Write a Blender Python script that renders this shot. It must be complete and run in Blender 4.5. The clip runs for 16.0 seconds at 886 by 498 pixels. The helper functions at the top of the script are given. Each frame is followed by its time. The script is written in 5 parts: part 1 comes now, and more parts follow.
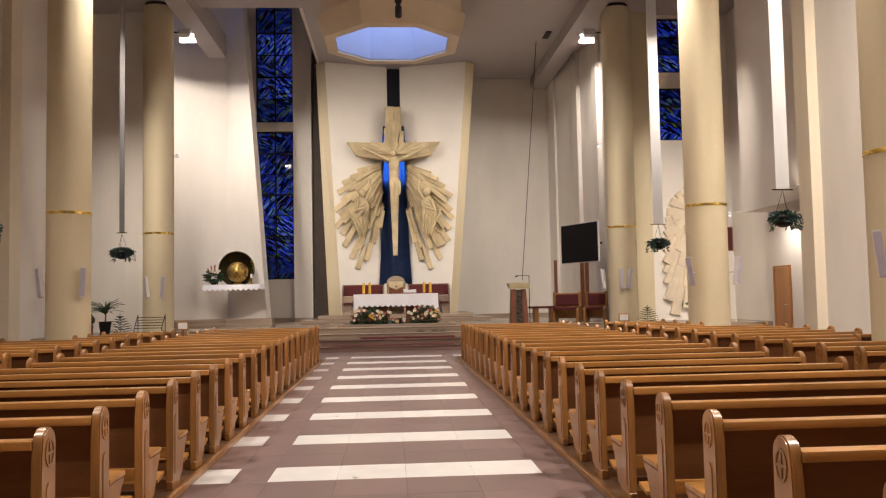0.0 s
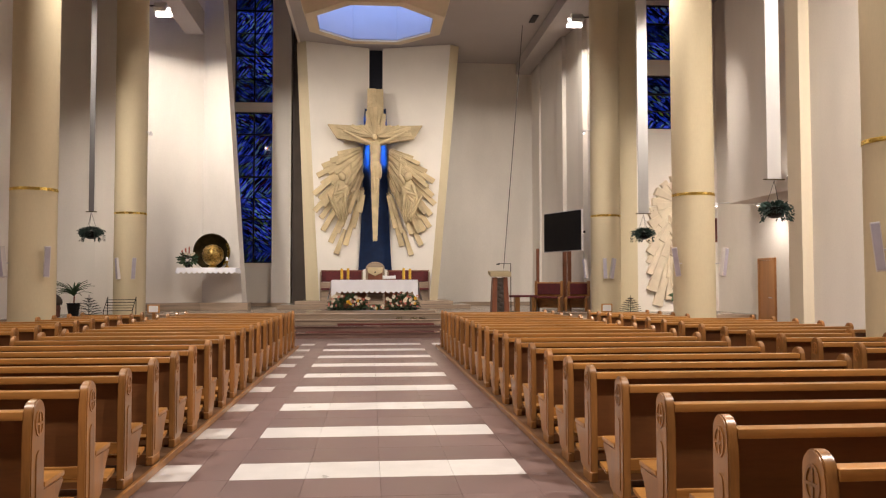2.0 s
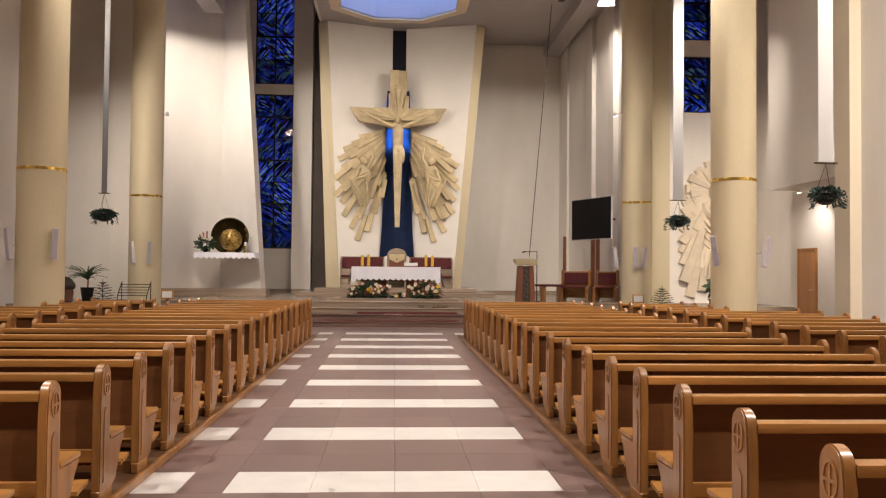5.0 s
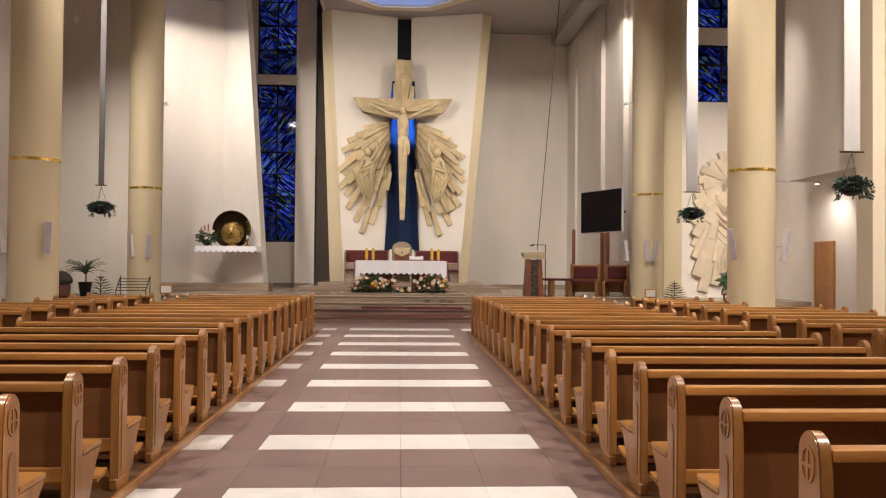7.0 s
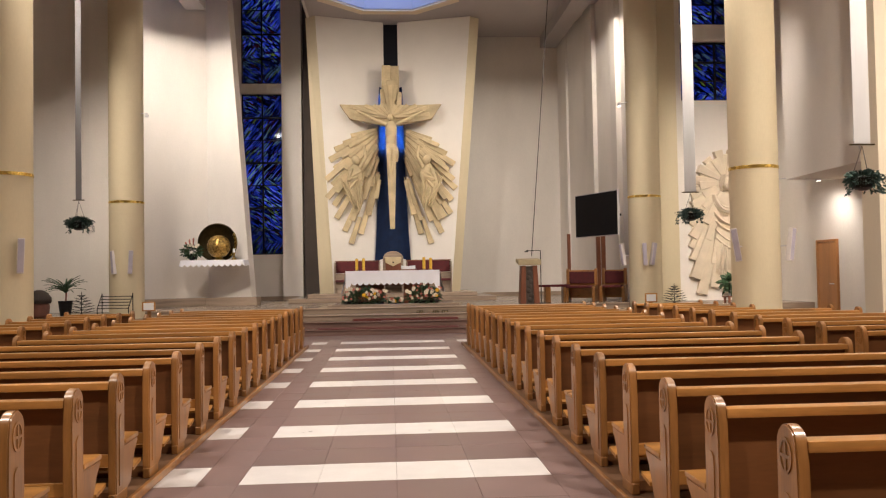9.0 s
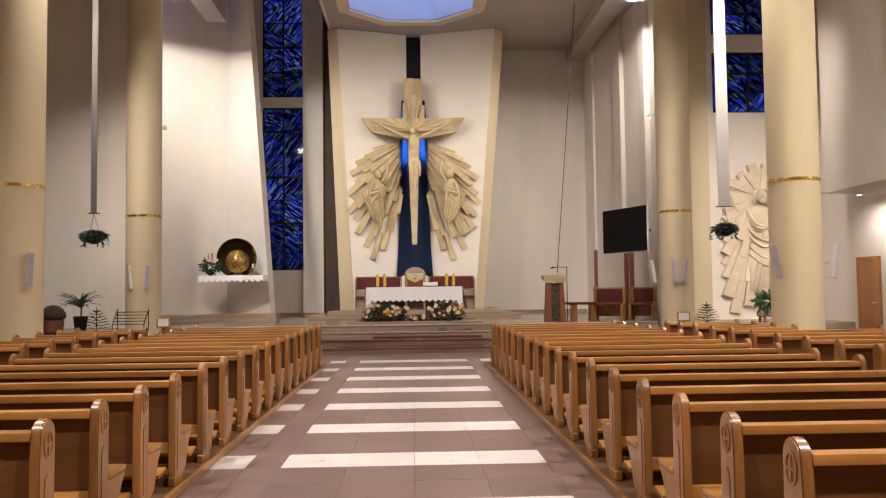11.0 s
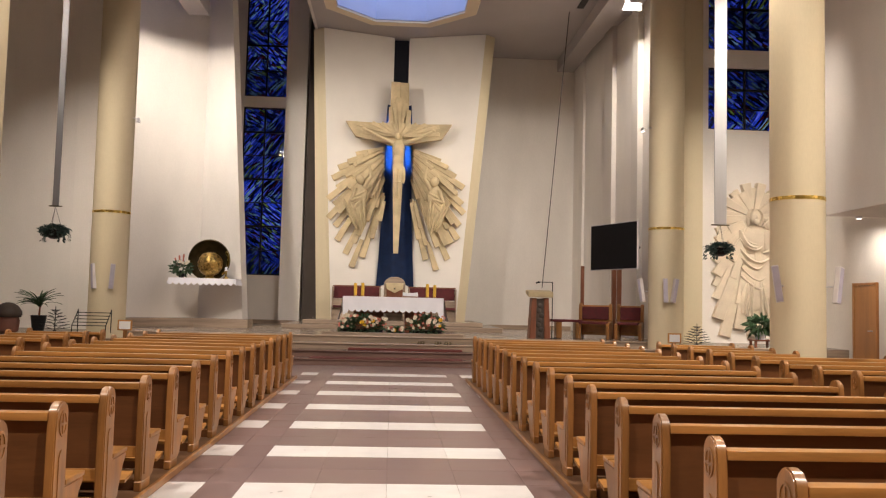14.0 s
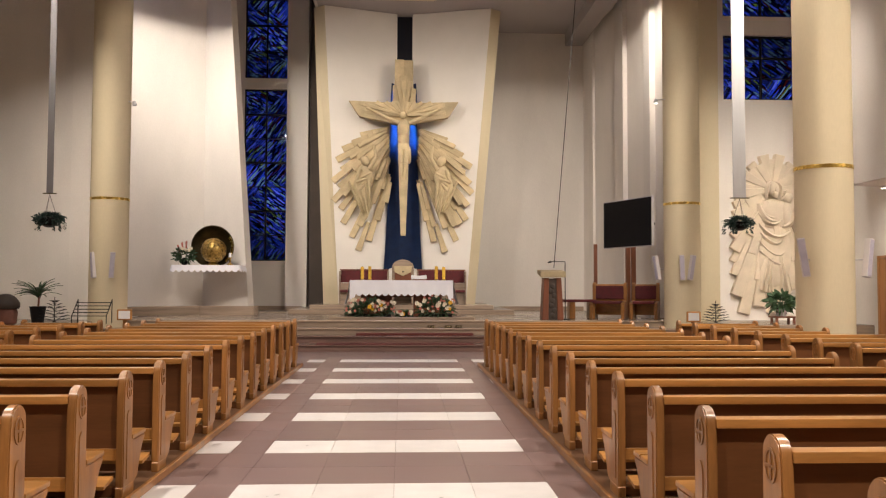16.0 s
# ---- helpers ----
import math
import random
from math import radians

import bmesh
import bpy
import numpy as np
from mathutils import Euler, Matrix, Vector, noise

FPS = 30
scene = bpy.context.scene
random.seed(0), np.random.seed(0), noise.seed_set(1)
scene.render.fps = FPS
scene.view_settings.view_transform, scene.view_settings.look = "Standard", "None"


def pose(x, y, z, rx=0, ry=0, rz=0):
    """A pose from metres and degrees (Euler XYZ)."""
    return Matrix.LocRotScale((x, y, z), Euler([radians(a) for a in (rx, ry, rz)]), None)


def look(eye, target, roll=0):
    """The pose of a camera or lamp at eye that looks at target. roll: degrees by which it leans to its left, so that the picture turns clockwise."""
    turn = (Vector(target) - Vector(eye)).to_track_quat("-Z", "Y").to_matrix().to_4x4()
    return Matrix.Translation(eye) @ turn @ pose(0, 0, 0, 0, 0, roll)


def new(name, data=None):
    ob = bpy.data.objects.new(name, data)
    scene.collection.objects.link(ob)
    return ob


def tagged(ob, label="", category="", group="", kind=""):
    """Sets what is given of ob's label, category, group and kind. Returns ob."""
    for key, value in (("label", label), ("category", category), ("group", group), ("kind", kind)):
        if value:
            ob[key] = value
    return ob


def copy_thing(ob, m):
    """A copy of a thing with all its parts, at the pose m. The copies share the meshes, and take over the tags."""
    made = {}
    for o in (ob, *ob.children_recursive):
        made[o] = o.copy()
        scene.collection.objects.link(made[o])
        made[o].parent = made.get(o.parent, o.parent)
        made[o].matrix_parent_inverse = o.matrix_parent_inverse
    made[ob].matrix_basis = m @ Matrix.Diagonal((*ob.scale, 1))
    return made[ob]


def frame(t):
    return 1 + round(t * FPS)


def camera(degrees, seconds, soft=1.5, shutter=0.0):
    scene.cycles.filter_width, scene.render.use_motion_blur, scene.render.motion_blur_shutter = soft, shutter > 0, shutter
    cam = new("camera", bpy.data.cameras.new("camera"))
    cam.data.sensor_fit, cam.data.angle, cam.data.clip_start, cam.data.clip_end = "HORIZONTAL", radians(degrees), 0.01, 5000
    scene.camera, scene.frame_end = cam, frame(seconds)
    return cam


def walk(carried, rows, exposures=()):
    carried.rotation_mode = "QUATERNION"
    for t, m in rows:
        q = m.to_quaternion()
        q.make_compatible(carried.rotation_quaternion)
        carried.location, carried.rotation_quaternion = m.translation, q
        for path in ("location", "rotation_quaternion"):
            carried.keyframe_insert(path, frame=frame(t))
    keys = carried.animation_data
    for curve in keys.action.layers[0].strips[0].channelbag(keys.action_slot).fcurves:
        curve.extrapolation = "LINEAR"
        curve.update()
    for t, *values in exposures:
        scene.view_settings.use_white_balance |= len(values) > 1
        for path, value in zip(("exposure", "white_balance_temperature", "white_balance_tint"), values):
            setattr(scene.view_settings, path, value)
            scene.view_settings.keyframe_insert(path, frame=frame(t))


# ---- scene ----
cam = camera(56.5, 16.0, soft=1.2)
PATH = [
    (0, (-0.103, 0.012, 1.566), (0.023, 2.005, 1.681), -1.1),
    (0.5, (-0.114, 0.102, 1.56), (0.032, 2.095, 1.633), -1.1),
    (1, (-0.078, 0.26, 1.57), (0.077, 2.252, 1.673), -0.9),
    (1.5, (-0.061, 0.37, 1.562), (0.098, 2.362, 1.652), 0.1),
    (2, (-0.074, 0.559, 1.557), (0.099, 2.549, 1.641), -0.1),
    (2.5, (-0.104, 0.738, 1.557), (0.095, 2.726, 1.651), -0.4),
    (3, (-0.08, 0.89, 1.549), (0.098, 2.881, 1.629), -0.4),
    (3.5, (-0.044, 1.072, 1.557), (0.124, 3.063, 1.634), -0.0),
    (4, (-0.033, 1.194, 1.549), (0.11, 3.187, 1.625), 0.3),
    (4.2, (-0.027, 1.245, 1.539), (0.099, 3.24, 1.599), 0.6),
    (6.3, (-0.016, 1.814, 1.579), (0.091, 3.811, 1.628), 0.4),
    (6.5, (-0.01, 1.881, 1.573), (0.083, 3.879, 1.607), 0.5),
    (7, (-0.027, 2.044, 1.572), (0.079, 4.041, 1.61), 0.5),
    (7.5, (-0.055, 2.192, 1.571), (0.082, 4.186, 1.642), -0.6),
    (8, (-0.04, 2.35, 1.567), (0.112, 4.344, 1.611), -1.0),
    (8.2, (-0.019, 2.434, 1.574), (0.119, 4.428, 1.631), -1.1),
    (10.3, (-0.036, 3.158, 1.573), (0.083, 5.153, 1.634), -0.9),
    (10.5, (-0.015, 3.236, 1.573), (0.089, 5.231, 1.664), -1.1),
    (11, (0.006, 3.394, 1.564), (0.079, 5.39, 1.665), -0.7),
    (11.5, (0.0, 3.587, 1.564), (0.113, 5.581, 1.661), -0.4),
    (12, (-0.03, 3.775, 1.562), (0.089, 5.768, 1.689), -1.2),
    (12.5, (-0.002, 3.922, 1.555), (0.13, 5.916, 1.64), -1.5),
    (13, (0.048, 4.057, 1.564), (0.159, 6.051, 1.672), 0.1),
    (13.5, (0.055, 4.171, 1.552), (0.172, 6.166, 1.649), 0.9),
    (14, (0.005, 4.335, 1.551), (0.124, 6.327, 1.682), 1.4),
    (14.5, (-0.039, 4.493, 1.558), (0.064, 6.487, 1.679), 0.4),
    (15, (-0.024, 4.677, 1.547), (0.079, 6.672, 1.655), -0.0),
    (15.5, (0.03, 4.852, 1.548), (0.118, 6.846, 1.673), 0.2),
    (16, (0.055, 4.983, 1.541), (0.153, 6.979, 1.63), 0.2),
]
walk(cam, [(t, look(eye, target, roll)) for t, eye, target, roll in PATH])

# ---- light ----
world = bpy.data.worlds.new("dusk")
scene.world = world
world.use_nodes = True
world.node_tree.nodes["Background"].inputs[0].default_value = (0.22, 0.31, 0.76, 1)
world.node_tree.nodes["Background"].inputs[1].default_value = 0.40
scene.view_settings.exposure = 0.0
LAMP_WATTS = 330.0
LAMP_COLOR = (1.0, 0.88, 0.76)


# ---- materials ----
def material(name, color, rough=0.6, metal=0.0, var=0.12, scale=6.0, bump=0.15, fine=60.0, coat=0.0, stretch=(1, 1, 1), stain=0.0, tint=None):
    """A surface with two scales of variation in colour and relief."""
    m = bpy.data.materials.new(name)
    m.use_nodes = True
    nt = m.node_tree
    nd, lk = nt.nodes, nt.links
    b = nd["Principled BSDF"]
    b.inputs["Roughness"].default_value, b.inputs["Metallic"].default_value = rough, metal
    b.inputs["Coat Weight"].default_value = coat
    b.inputs["Coat Roughness"].default_value = 0.18
    tc = nd.new("ShaderNodeTexCoord")
    mp = nd.new("ShaderNodeMapping")
    mp.inputs["Scale"].default_value = stretch
    geo = nd.new("ShaderNodeNewGeometry")
    lk.new(geo.outputs["Position"], mp.inputs[0])
    n1, n2 = nd.new("ShaderNodeTexNoise"), nd.new("ShaderNodeTexNoise")
    n1.inputs["Scale"].default_value, n2.inputs["Scale"].default_value = scale, fine
    n1.inputs["Detail"].default_value = 4
    lk.new(mp.outputs[0], n1.inputs[0]), lk.new(mp.outputs[0], n2.inputs[0])
    mix = nd.new("ShaderNodeMath")
    mix.operation = "MULTIPLY_ADD"
    mix.inputs[1].default_value = 0.35
    lk.new(n2.outputs[0], mix.inputs[0]), lk.new(n1.outputs[0], mix.inputs[2])
    ramp = nd.new("ShaderNodeValToRGB")
    lo = [max(0.0, c * (1 - var - stain)) for c in color]
    hi = [min(1.0, c * (1 + var)) for c in (tint or color)]
    ramp.color_ramp.elements[0].position, ramp.color_ramp.elements[1].position = 0.45, 0.9
    ramp.color_ramp.elements[0].color, ramp.color_ramp.elements[1].color = (*lo, 1), (*hi, 1)
    lk.new(mix.outputs[0], ramp.inputs[0])
    inf = nd.new("ShaderNodeObjectInfo")
    hsv = nd.new("ShaderNodeHueSaturation")
    mr = nd.new("ShaderNodeMapRange")
    mr.inputs["To Min"].default_value, mr.inputs["To Max"].default_value = 1 - var * 0.6, 1 + var * 0.6
    lk.new(inf.outputs["Random"], mr.inputs[0]), lk.new(mr.outputs[0], hsv.inputs["Value"])
    lk.new(ramp.outputs[0], hsv.inputs["Color"])
    lk.new(hsv.outputs[0], b.inputs["Base Color"])
    rr = nd.new("ShaderNodeMapRange")
    rr.inputs["To Min"].default_value, rr.inputs["To Max"].default_value = max(0.03, rough - 0.08), min(1, rough + 0.1)
    lk.new(n1.outputs[0], rr.inputs[0]), lk.new(rr.outputs[0], b.inputs["Roughness"])
    if bump:
        bp = nd.new("ShaderNodeBump")
        bp.inputs["Strength"].default_value, bp.inputs["Distance"].default_value = bump, 0.004
        lk.new(mix.outputs[0], bp.inputs["Height"]), lk.new(bp.outputs[0], b.inputs["Normal"])
    return m


M_WALL = material("white_plaster", (0.745, 0.705, 0.66), 0.85, var=0.08, scale=0.7, fine=45, bump=0.25, stretch=(1, 1, 0.4))
M_PANEL = material("panel_plaster", (0.80, 0.76, 0.70), 0.8, var=0.04, scale=0.9, fine=50, bump=0.2)
M_BEIGE = material("beige_plaster", (0.63, 0.545, 0.375), 0.75, var=0.06, scale=0.8, fine=40, bump=0.2, stretch=(1, 1, 0.25))
M_CREAM = material("cream_plaster", (0.71, 0.63, 0.50), 0.8, var=0.06, scale=0.8, fine=40, bump=0.2, stretch=(1, 1, 0.25))
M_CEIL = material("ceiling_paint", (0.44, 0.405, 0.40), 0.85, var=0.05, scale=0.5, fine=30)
M_WOOD = material("honey_wood", (0.42, 0.195, 0.054), 0.30, var=0.26, scale=3.0, fine=26, bump=0.2, coat=0.35, stretch=(0.35, 3.0, 3.0))
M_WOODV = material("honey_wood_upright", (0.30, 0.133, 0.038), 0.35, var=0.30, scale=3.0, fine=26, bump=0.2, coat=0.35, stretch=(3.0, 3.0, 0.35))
# Darkened honey wood: the shade on pew backs and foot rails is in it.
M_WOODD = material("shaded_pew_wood", (0.145, 0.057, 0.020), 0.38, var=0.22, scale=2.5, fine=24, bump=0.12, coat=0.15, stretch=(0.4, 3.0, 3.0))
M_DARKTILE = material("mauve_tile", (0.195, 0.132, 0.127), 0.34, var=0.14, scale=3.0, fine=70, bump=0.1)
M_WHITETILE = material("cream_tile", (0.71, 0.685, 0.685), 0.30, var=0.08, scale=4.0, fine=60, bump=0.08)
# Lining of the roof light: the blue light on it is in the colour.
M_LINING = material("sky_tinted_lining", (0.52, 0.58, 0.74), 0.7, var=0.04, scale=1.0)
M_HOOD = material("cream_hood_paint", (0.80, 0.69, 0.51), 0.7, var=0.05, scale=1.0, fine=40)
# Recess wall: its shade is in the colour; the lectern relief is truly dark.
M_SHADE = material("recess_shade_and_relief_grey", (0.085, 0.068, 0.058), 0.9, var=0.12, scale=1.5)
M_JOINT = material("joint_grout", (0.185, 0.138, 0.132), 0.9)
M_STEP = material("step_stone", (0.33, 0.255, 0.195), 0.20, var=0.24, scale=1.3, fine=9, bump=0.1, stretch=(0.45, 0.6, 9))
M_NOSE = material("polished_step_edge", (0.46, 0.36, 0.28), 0.18, var=0.18, scale=2.0, fine=20, bump=0.05, stretch=(0.6, 1, 4))
M_STEPD = material("brown_step_stone", (0.20, 0.125, 0.105), 0.24, var=0.24, scale=1.3, fine=9, bump=0.1, stretch=(0.45, 0.6, 9))
M_CARPET = material("dark_red_carpet", (0.14, 0.035, 0.03), 0.95, var=0.2, scale=30, fine=200, bump=0.6)
M_GOLD = material("gold_band", (0.85, 0.58, 0.16), 0.25, 1.0, var=0.25, scale=9, fine=60, bump=0.1)
M_DARK = material("dark_metal", (0.02, 0.02, 0.022), 0.45, 0.6)
M_GREY = material("grey_plastic", (0.55, 0.53, 0.55), 0.5)
M_BLACK = material("black_screen", (0.006, 0.006, 0.008), 0.5, var=0.05, bump=0)
M_BLACK.node_tree.nodes["Principled BSDF"].inputs["Specular IOR Level"].default_value = 0.12


def translucent(name, color, rough=0.03):
    m = bpy.data.materials.new(name)
    m.use_nodes = True
    nd, lk = m.node_tree.nodes, m.node_tree.links
    nd.remove(nd["Principled BSDF"])
    tr, gl, mx = nd.new("ShaderNodeBsdfTransparent"), nd.new("ShaderNodeBsdfGlossy"), nd.new("ShaderNodeMixShader")
    tr.inputs[0].default_value = (*color, 1)
    gl.inputs["Roughness"].default_value = rough
    mx.inputs[0].default_value = 0.003
    lk.new(tr.outputs[0], mx.inputs[1]), lk.new(gl.outputs[0], mx.inputs[2]), lk.new(mx.outputs[0], nd["Material Output"].inputs[0])
    return m, nd, lk, tr


M_MILK = translucent("milky_pane", (0.75, 0.85, 1.0))[0]


def stained_glass():
    """Long shards in two slants that cross in drifts, blue with some pale, red and green ones, between dark leads."""
    m, nd, lk, tr = translucent("stained_glass", (1, 1, 1), 0.03)
    geo = nd.new("ShaderNodeNewGeometry")
    big = nd.new("ShaderNodeTexNoise")
    big.inputs["Scale"].default_value, big.inputs["Detail"].default_value = 0.55, 1
    lk.new(geo.outputs["Position"], big.inputs[0])
    stops = ((0.0, (0.05, 0.05, 0.09)), (0.16, (0.16, 0.18, 0.34)), (0.36, (0.30, 0.40, 0.80)), (0.54, (0.09, 0.09, 0.16)), (0.66, (0.75, 0.85, 0.72)), (0.76, (0.62, 0.62, 1.0)), (0.86, (0.45, 0.12, 0.07)), (0.90, (0.70, 0.72, 0.22)), (0.95, (0.24, 0.30, 0.62)))
    sets = []
    for slant, long, thin in ((-52, 0.45, 0.055), (34, 0.32, 0.065)):
        mp, n1, warp = nd.new("ShaderNodeMapping"), nd.new("ShaderNodeTexNoise"), nd.new("ShaderNodeVectorMath")
        mp.vector_type = "TEXTURE"
        mp.inputs["Rotation"].default_value = (0, radians(slant), 0)
        mp.inputs["Scale"].default_value = (long, 1, thin)
        lk.new(geo.outputs["Position"], mp.inputs[0])
        warp.operation = "MULTIPLY_ADD"
        warp.inputs[1].default_value = (1.6, 0.4, 3.2)
        n1.inputs["Scale"].default_value, n1.inputs["Detail"].default_value = 1.1, 1
        lk.new(geo.outputs["Position"], n1.inputs[0]), lk.new(n1.outputs["Color"], warp.inputs[0]), lk.new(mp.outputs[0], warp.inputs[2])
        v1, v2 = nd.new("ShaderNodeTexVoronoi"), nd.new("ShaderNodeTexVoronoi")
        v2.feature = "DISTANCE_TO_EDGE"
        for v in (v1, v2):
            v.inputs["Scale"].default_value = 1.5
            lk.new(warp.outputs[0], v.inputs[0])
        sep, ramp, edge, out = nd.new("ShaderNodeSeparateColor"), nd.new("ShaderNodeValToRGB"), nd.new("ShaderNodeMapRange"), nd.new("ShaderNodeVectorMath")
        lk.new(v1.outputs["Color"], sep.inputs[0])
        cr = ramp.color_ramp
        cr.interpolation = "CONSTANT"
        for i, (p, c) in enumerate(stops):
            e = cr.elements[i] if i < 2 else cr.elements.new(p)
            e.position, e.color = p, (*c, 1)
        lk.new(sep.outputs[0], ramp.inputs[0])
        edge.inputs["From Min"].default_value, edge.inputs["From Max"].default_value = 0.004, 0.03
        lk.new(v2.outputs["Distance"], edge.inputs[0])
        out.operation = "SCALE"
        lk.new(ramp.outputs[0], out.inputs[0]), lk.new(edge.outputs[0], out.inputs["Scale"])
        sets.append(out)
    step, mixer = nd.new("ShaderNodeMapRange"), nd.new("ShaderNodeMix")
    step.inputs["From Min"].default_value, step.inputs["From Max"].default_value = 0.52, 0.56
    mixer.data_type = "RGBA"
    lk.new(big.outputs[0], step.inputs[0]), lk.new(step.outputs[0], mixer.inputs[0])
    lk.new(sets[0].outputs[0], mixer.inputs[6]), lk.new(sets[1].outputs[0], mixer.inputs[7])
    # each pane is somewhat denser or clearer than the next, and tinted in drifts
    inf, dense, mul = nd.new("ShaderNodeObjectInfo"), nd.new("ShaderNodeMapRange"), nd.new("ShaderNodeVectorMath")
    dense.inputs["To Min"].default_value, dense.inputs["To Max"].default_value = 0.5, 1.35
    lk.new(inf.outputs["Random"], dense.inputs[0])
    mul.operation = "SCALE"
    lk.new(mixer.outputs[2], mul.inputs[0]), lk.new(dense.outputs[0], mul.inputs["Scale"])
    lk.new(mul.outputs[0], tr.inputs[0])
    return m


M_STAINED = stained_glass()
M_STONE = material("carved_sandstone", (0.52, 0.42, 0.255), 0.8, var=0.20, scale=2.5, fine=35, bump=0.35)
M_STONEP = material("pale_carved_stone", (0.66, 0.57, 0.44), 0.8, var=0.10, scale=2.5, fine=35, bump=0.35)
M_SLOT = material("blue_black_backing", (0.012, 0.014, 0.026), 0.8)
M_NAVY = material("navy_cloth", (0.012, 0.035, 0.12), 0.75, var=0.25, scale=3, fine=40, bump=0.3)
M_LINEN = material("white_linen", (0.85, 0.85, 0.91), 0.85, var=0.03, scale=4, fine=90, bump=0.1)
M_SILL = material("worn_wood_edge", (0.13, 0.065, 0.032), 0.5, var=0.25, scale=2, fine=26, bump=0.15, stretch=(3, 0.4, 3))
M_MAROON = material("maroon_upholstery", (0.10, 0.012, 0.015), 0.75, var=0.2, scale=8, fine=90, bump=0.3)
M_REDWOOD = material("red_brown_wood", (0.20, 0.07, 0.035), 0.4, var=0.2, scale=3, fine=26, bump=0.15, stretch=(3, 3, 0.5))
M_BRONZE = material("dark_bronze", (0.10, 0.075, 0.035), 0.38, 0.85, var=0.3, scale=5, fine=30, bump=0.4)
M_GILT = material("gilt_metal", (0.40, 0.27, 0.085), 0.38, 1.0, var=0.4, scale=7, fine=30, bump=0.7)
M_GLOBE = material("embossed_old_gilt", (0.10, 0.066, 0.026), 0.36, 1.0, var=0.5, scale=11, fine=38, bump=1.0, tint=(0.46, 0.31, 0.095))
M_LEAF = material("dark_green_leaves", (0.045, 0.09, 0.04), 0.5, var=0.4, scale=9, fine=40, bump=0.1)
M_LEAFB = material("blue_green_leaves", (0.03, 0.065, 0.055), 0.5, var=0.4, scale=9, fine=40, bump=0.1)
M_PETALW = material("cream_petals", (0.76, 0.68, 0.54), 0.7, var=0.15, scale=20)
M_PETALP = material("pink_petals", (0.48, 0.16, 0.12), 0.7, var=0.25, scale=20)
M_PETALY = material("yellow_petals", (0.80, 0.48, 0.03), 0.7, var=0.15, scale=20)
M_CANDLE = material("yellow_wax", (0.80, 0.50, 0.06), 0.45, var=0.15, scale=20)
M_SILVER = material("brushed_strip", (0.55, 0.55, 0.56), 0.5, 0.0, var=0.06, scale=2, fine=20, stretch=(1, 1, 0.1))
# Darker copy of the strip: the west aisle's dim light is in the colour.
M_STRIPD = material("dim_aisle_strip", (0.19, 0.185, 0.195), 0.6, var=0.08, scale=2, fine=20, stretch=(1, 1, 0.1))
M_DOOR = material("door_veneer", (0.42, 0.19, 0.065), 0.4, var=0.15, scale=2, fine=24, bump=0.1, stretch=(3, 3, 0.3))
M_CLAY = material("terracotta", (0.17, 0.062, 0.04), 0.6, var=0.25, scale=6)
M_PAPER = material("white_paper", (0.8, 0.8, 0.8), 0.8, var=0.03)


# ---- mesh helpers ----
def box(bm, x0, x1, y0, y1, z0, z1):
    vs = [bm.verts.new(v) for v in ((x0, y0, z0), (x1, y0, z0), (x1, y1, z0), (x0, y1, z0), (x0, y0, z1), (x1, y0, z1), (x1, y1, z1), (x0, y1, z1))]
    for f in ((3, 2, 1, 0), (4, 5, 6, 7), (0, 1, 5, 4), (1, 2, 6, 5), (2, 3, 7, 6), (3, 0, 4, 7)):
        bm.faces.new([vs[i] for i in f])
    return bm


def bevel(bm, width, segments=2):
    bmesh.ops.bevel(bm, geom=bm.edges[:], offset=width, segments=segments, affect="EDGES", clamp_overlap=True, profile=0.6)
    return bm


def solid(bm, front, back):
    """A closed solid between two outlines with the same number of corners."""
    a, b = [bm.verts.new(v) for v in front], [bm.verts.new(v) for v in back]
    bm.faces.new(a), bm.faces.new(b[::-1])
    for i in range(len(a)):
        j = (i + 1) % len(a)
        bm.faces.new((a[j], a[i], b[i], b[j]))
    bmesh.ops.recalc_face_normals(bm, faces=bm.faces[:])
    return bm


def upright(bm, plan, z0, z1):
    """A wall or block from its plan outline."""
    return solid(bm, [(x, y, z0) for x, y in plan], [(x, y, z1) for x, y in plan])


def wall_plan(x0, y0, x1, y1, thick):
    """Plan outline of a straight wall whose face runs from the first to the second point; thickness goes to its left side."""
    d = Vector((x1 - x0, y1 - y0)).normalized() * thick
    return [(x0, y0), (x1, y1), (x1 - d.y, y1 + d.x), (x0 - d.y, y0 + d.x)]


def tube(bm, p, q, r0, r1=None, n=12, caps=True):
    p, q = Vector(p), Vector(q)
    r1 = r0 if r1 is None else r1
    m = Matrix.Translation((p + q) / 2) @ (q - p).to_track_quat("Z", "Y").to_matrix().to_4x4()
    bmesh.ops.create_cone(bm, cap_ends=caps, segments=n, radius1=r0, radius2=r1, depth=(q - p).length, matrix=m)
    return bm


def lathe(bm, profile, x=0, y=0, z=0, n=32):
    """A turned body from (radius, height) pairs."""
    rings = []
    for r, h in profile:
        rings.append([bm.verts.new((x + r * math.cos(6.2832 * i / n), y + r * math.sin(6.2832 * i / n), z + h)) for i in range(n)])
    for a, b in zip(rings, rings[1:]):
        for i in range(n):
            bm.faces.new((a[i], a[(i + 1) % n], b[(i + 1) % n], b[i]))
    bm.faces.new(rings[0][::-1]), bm.faces.new(rings[-1])
    return bm


def mesh_of(name, bm, mat, smooth=False):
    me = bpy.data.meshes.new(name)
    bm.to_mesh(me)
    bm.free()
    me.materials.append(mat)
    if smooth:
        me.shade_smooth()
        me.set_sharp_from_angle(angle=radians(38))
    return me


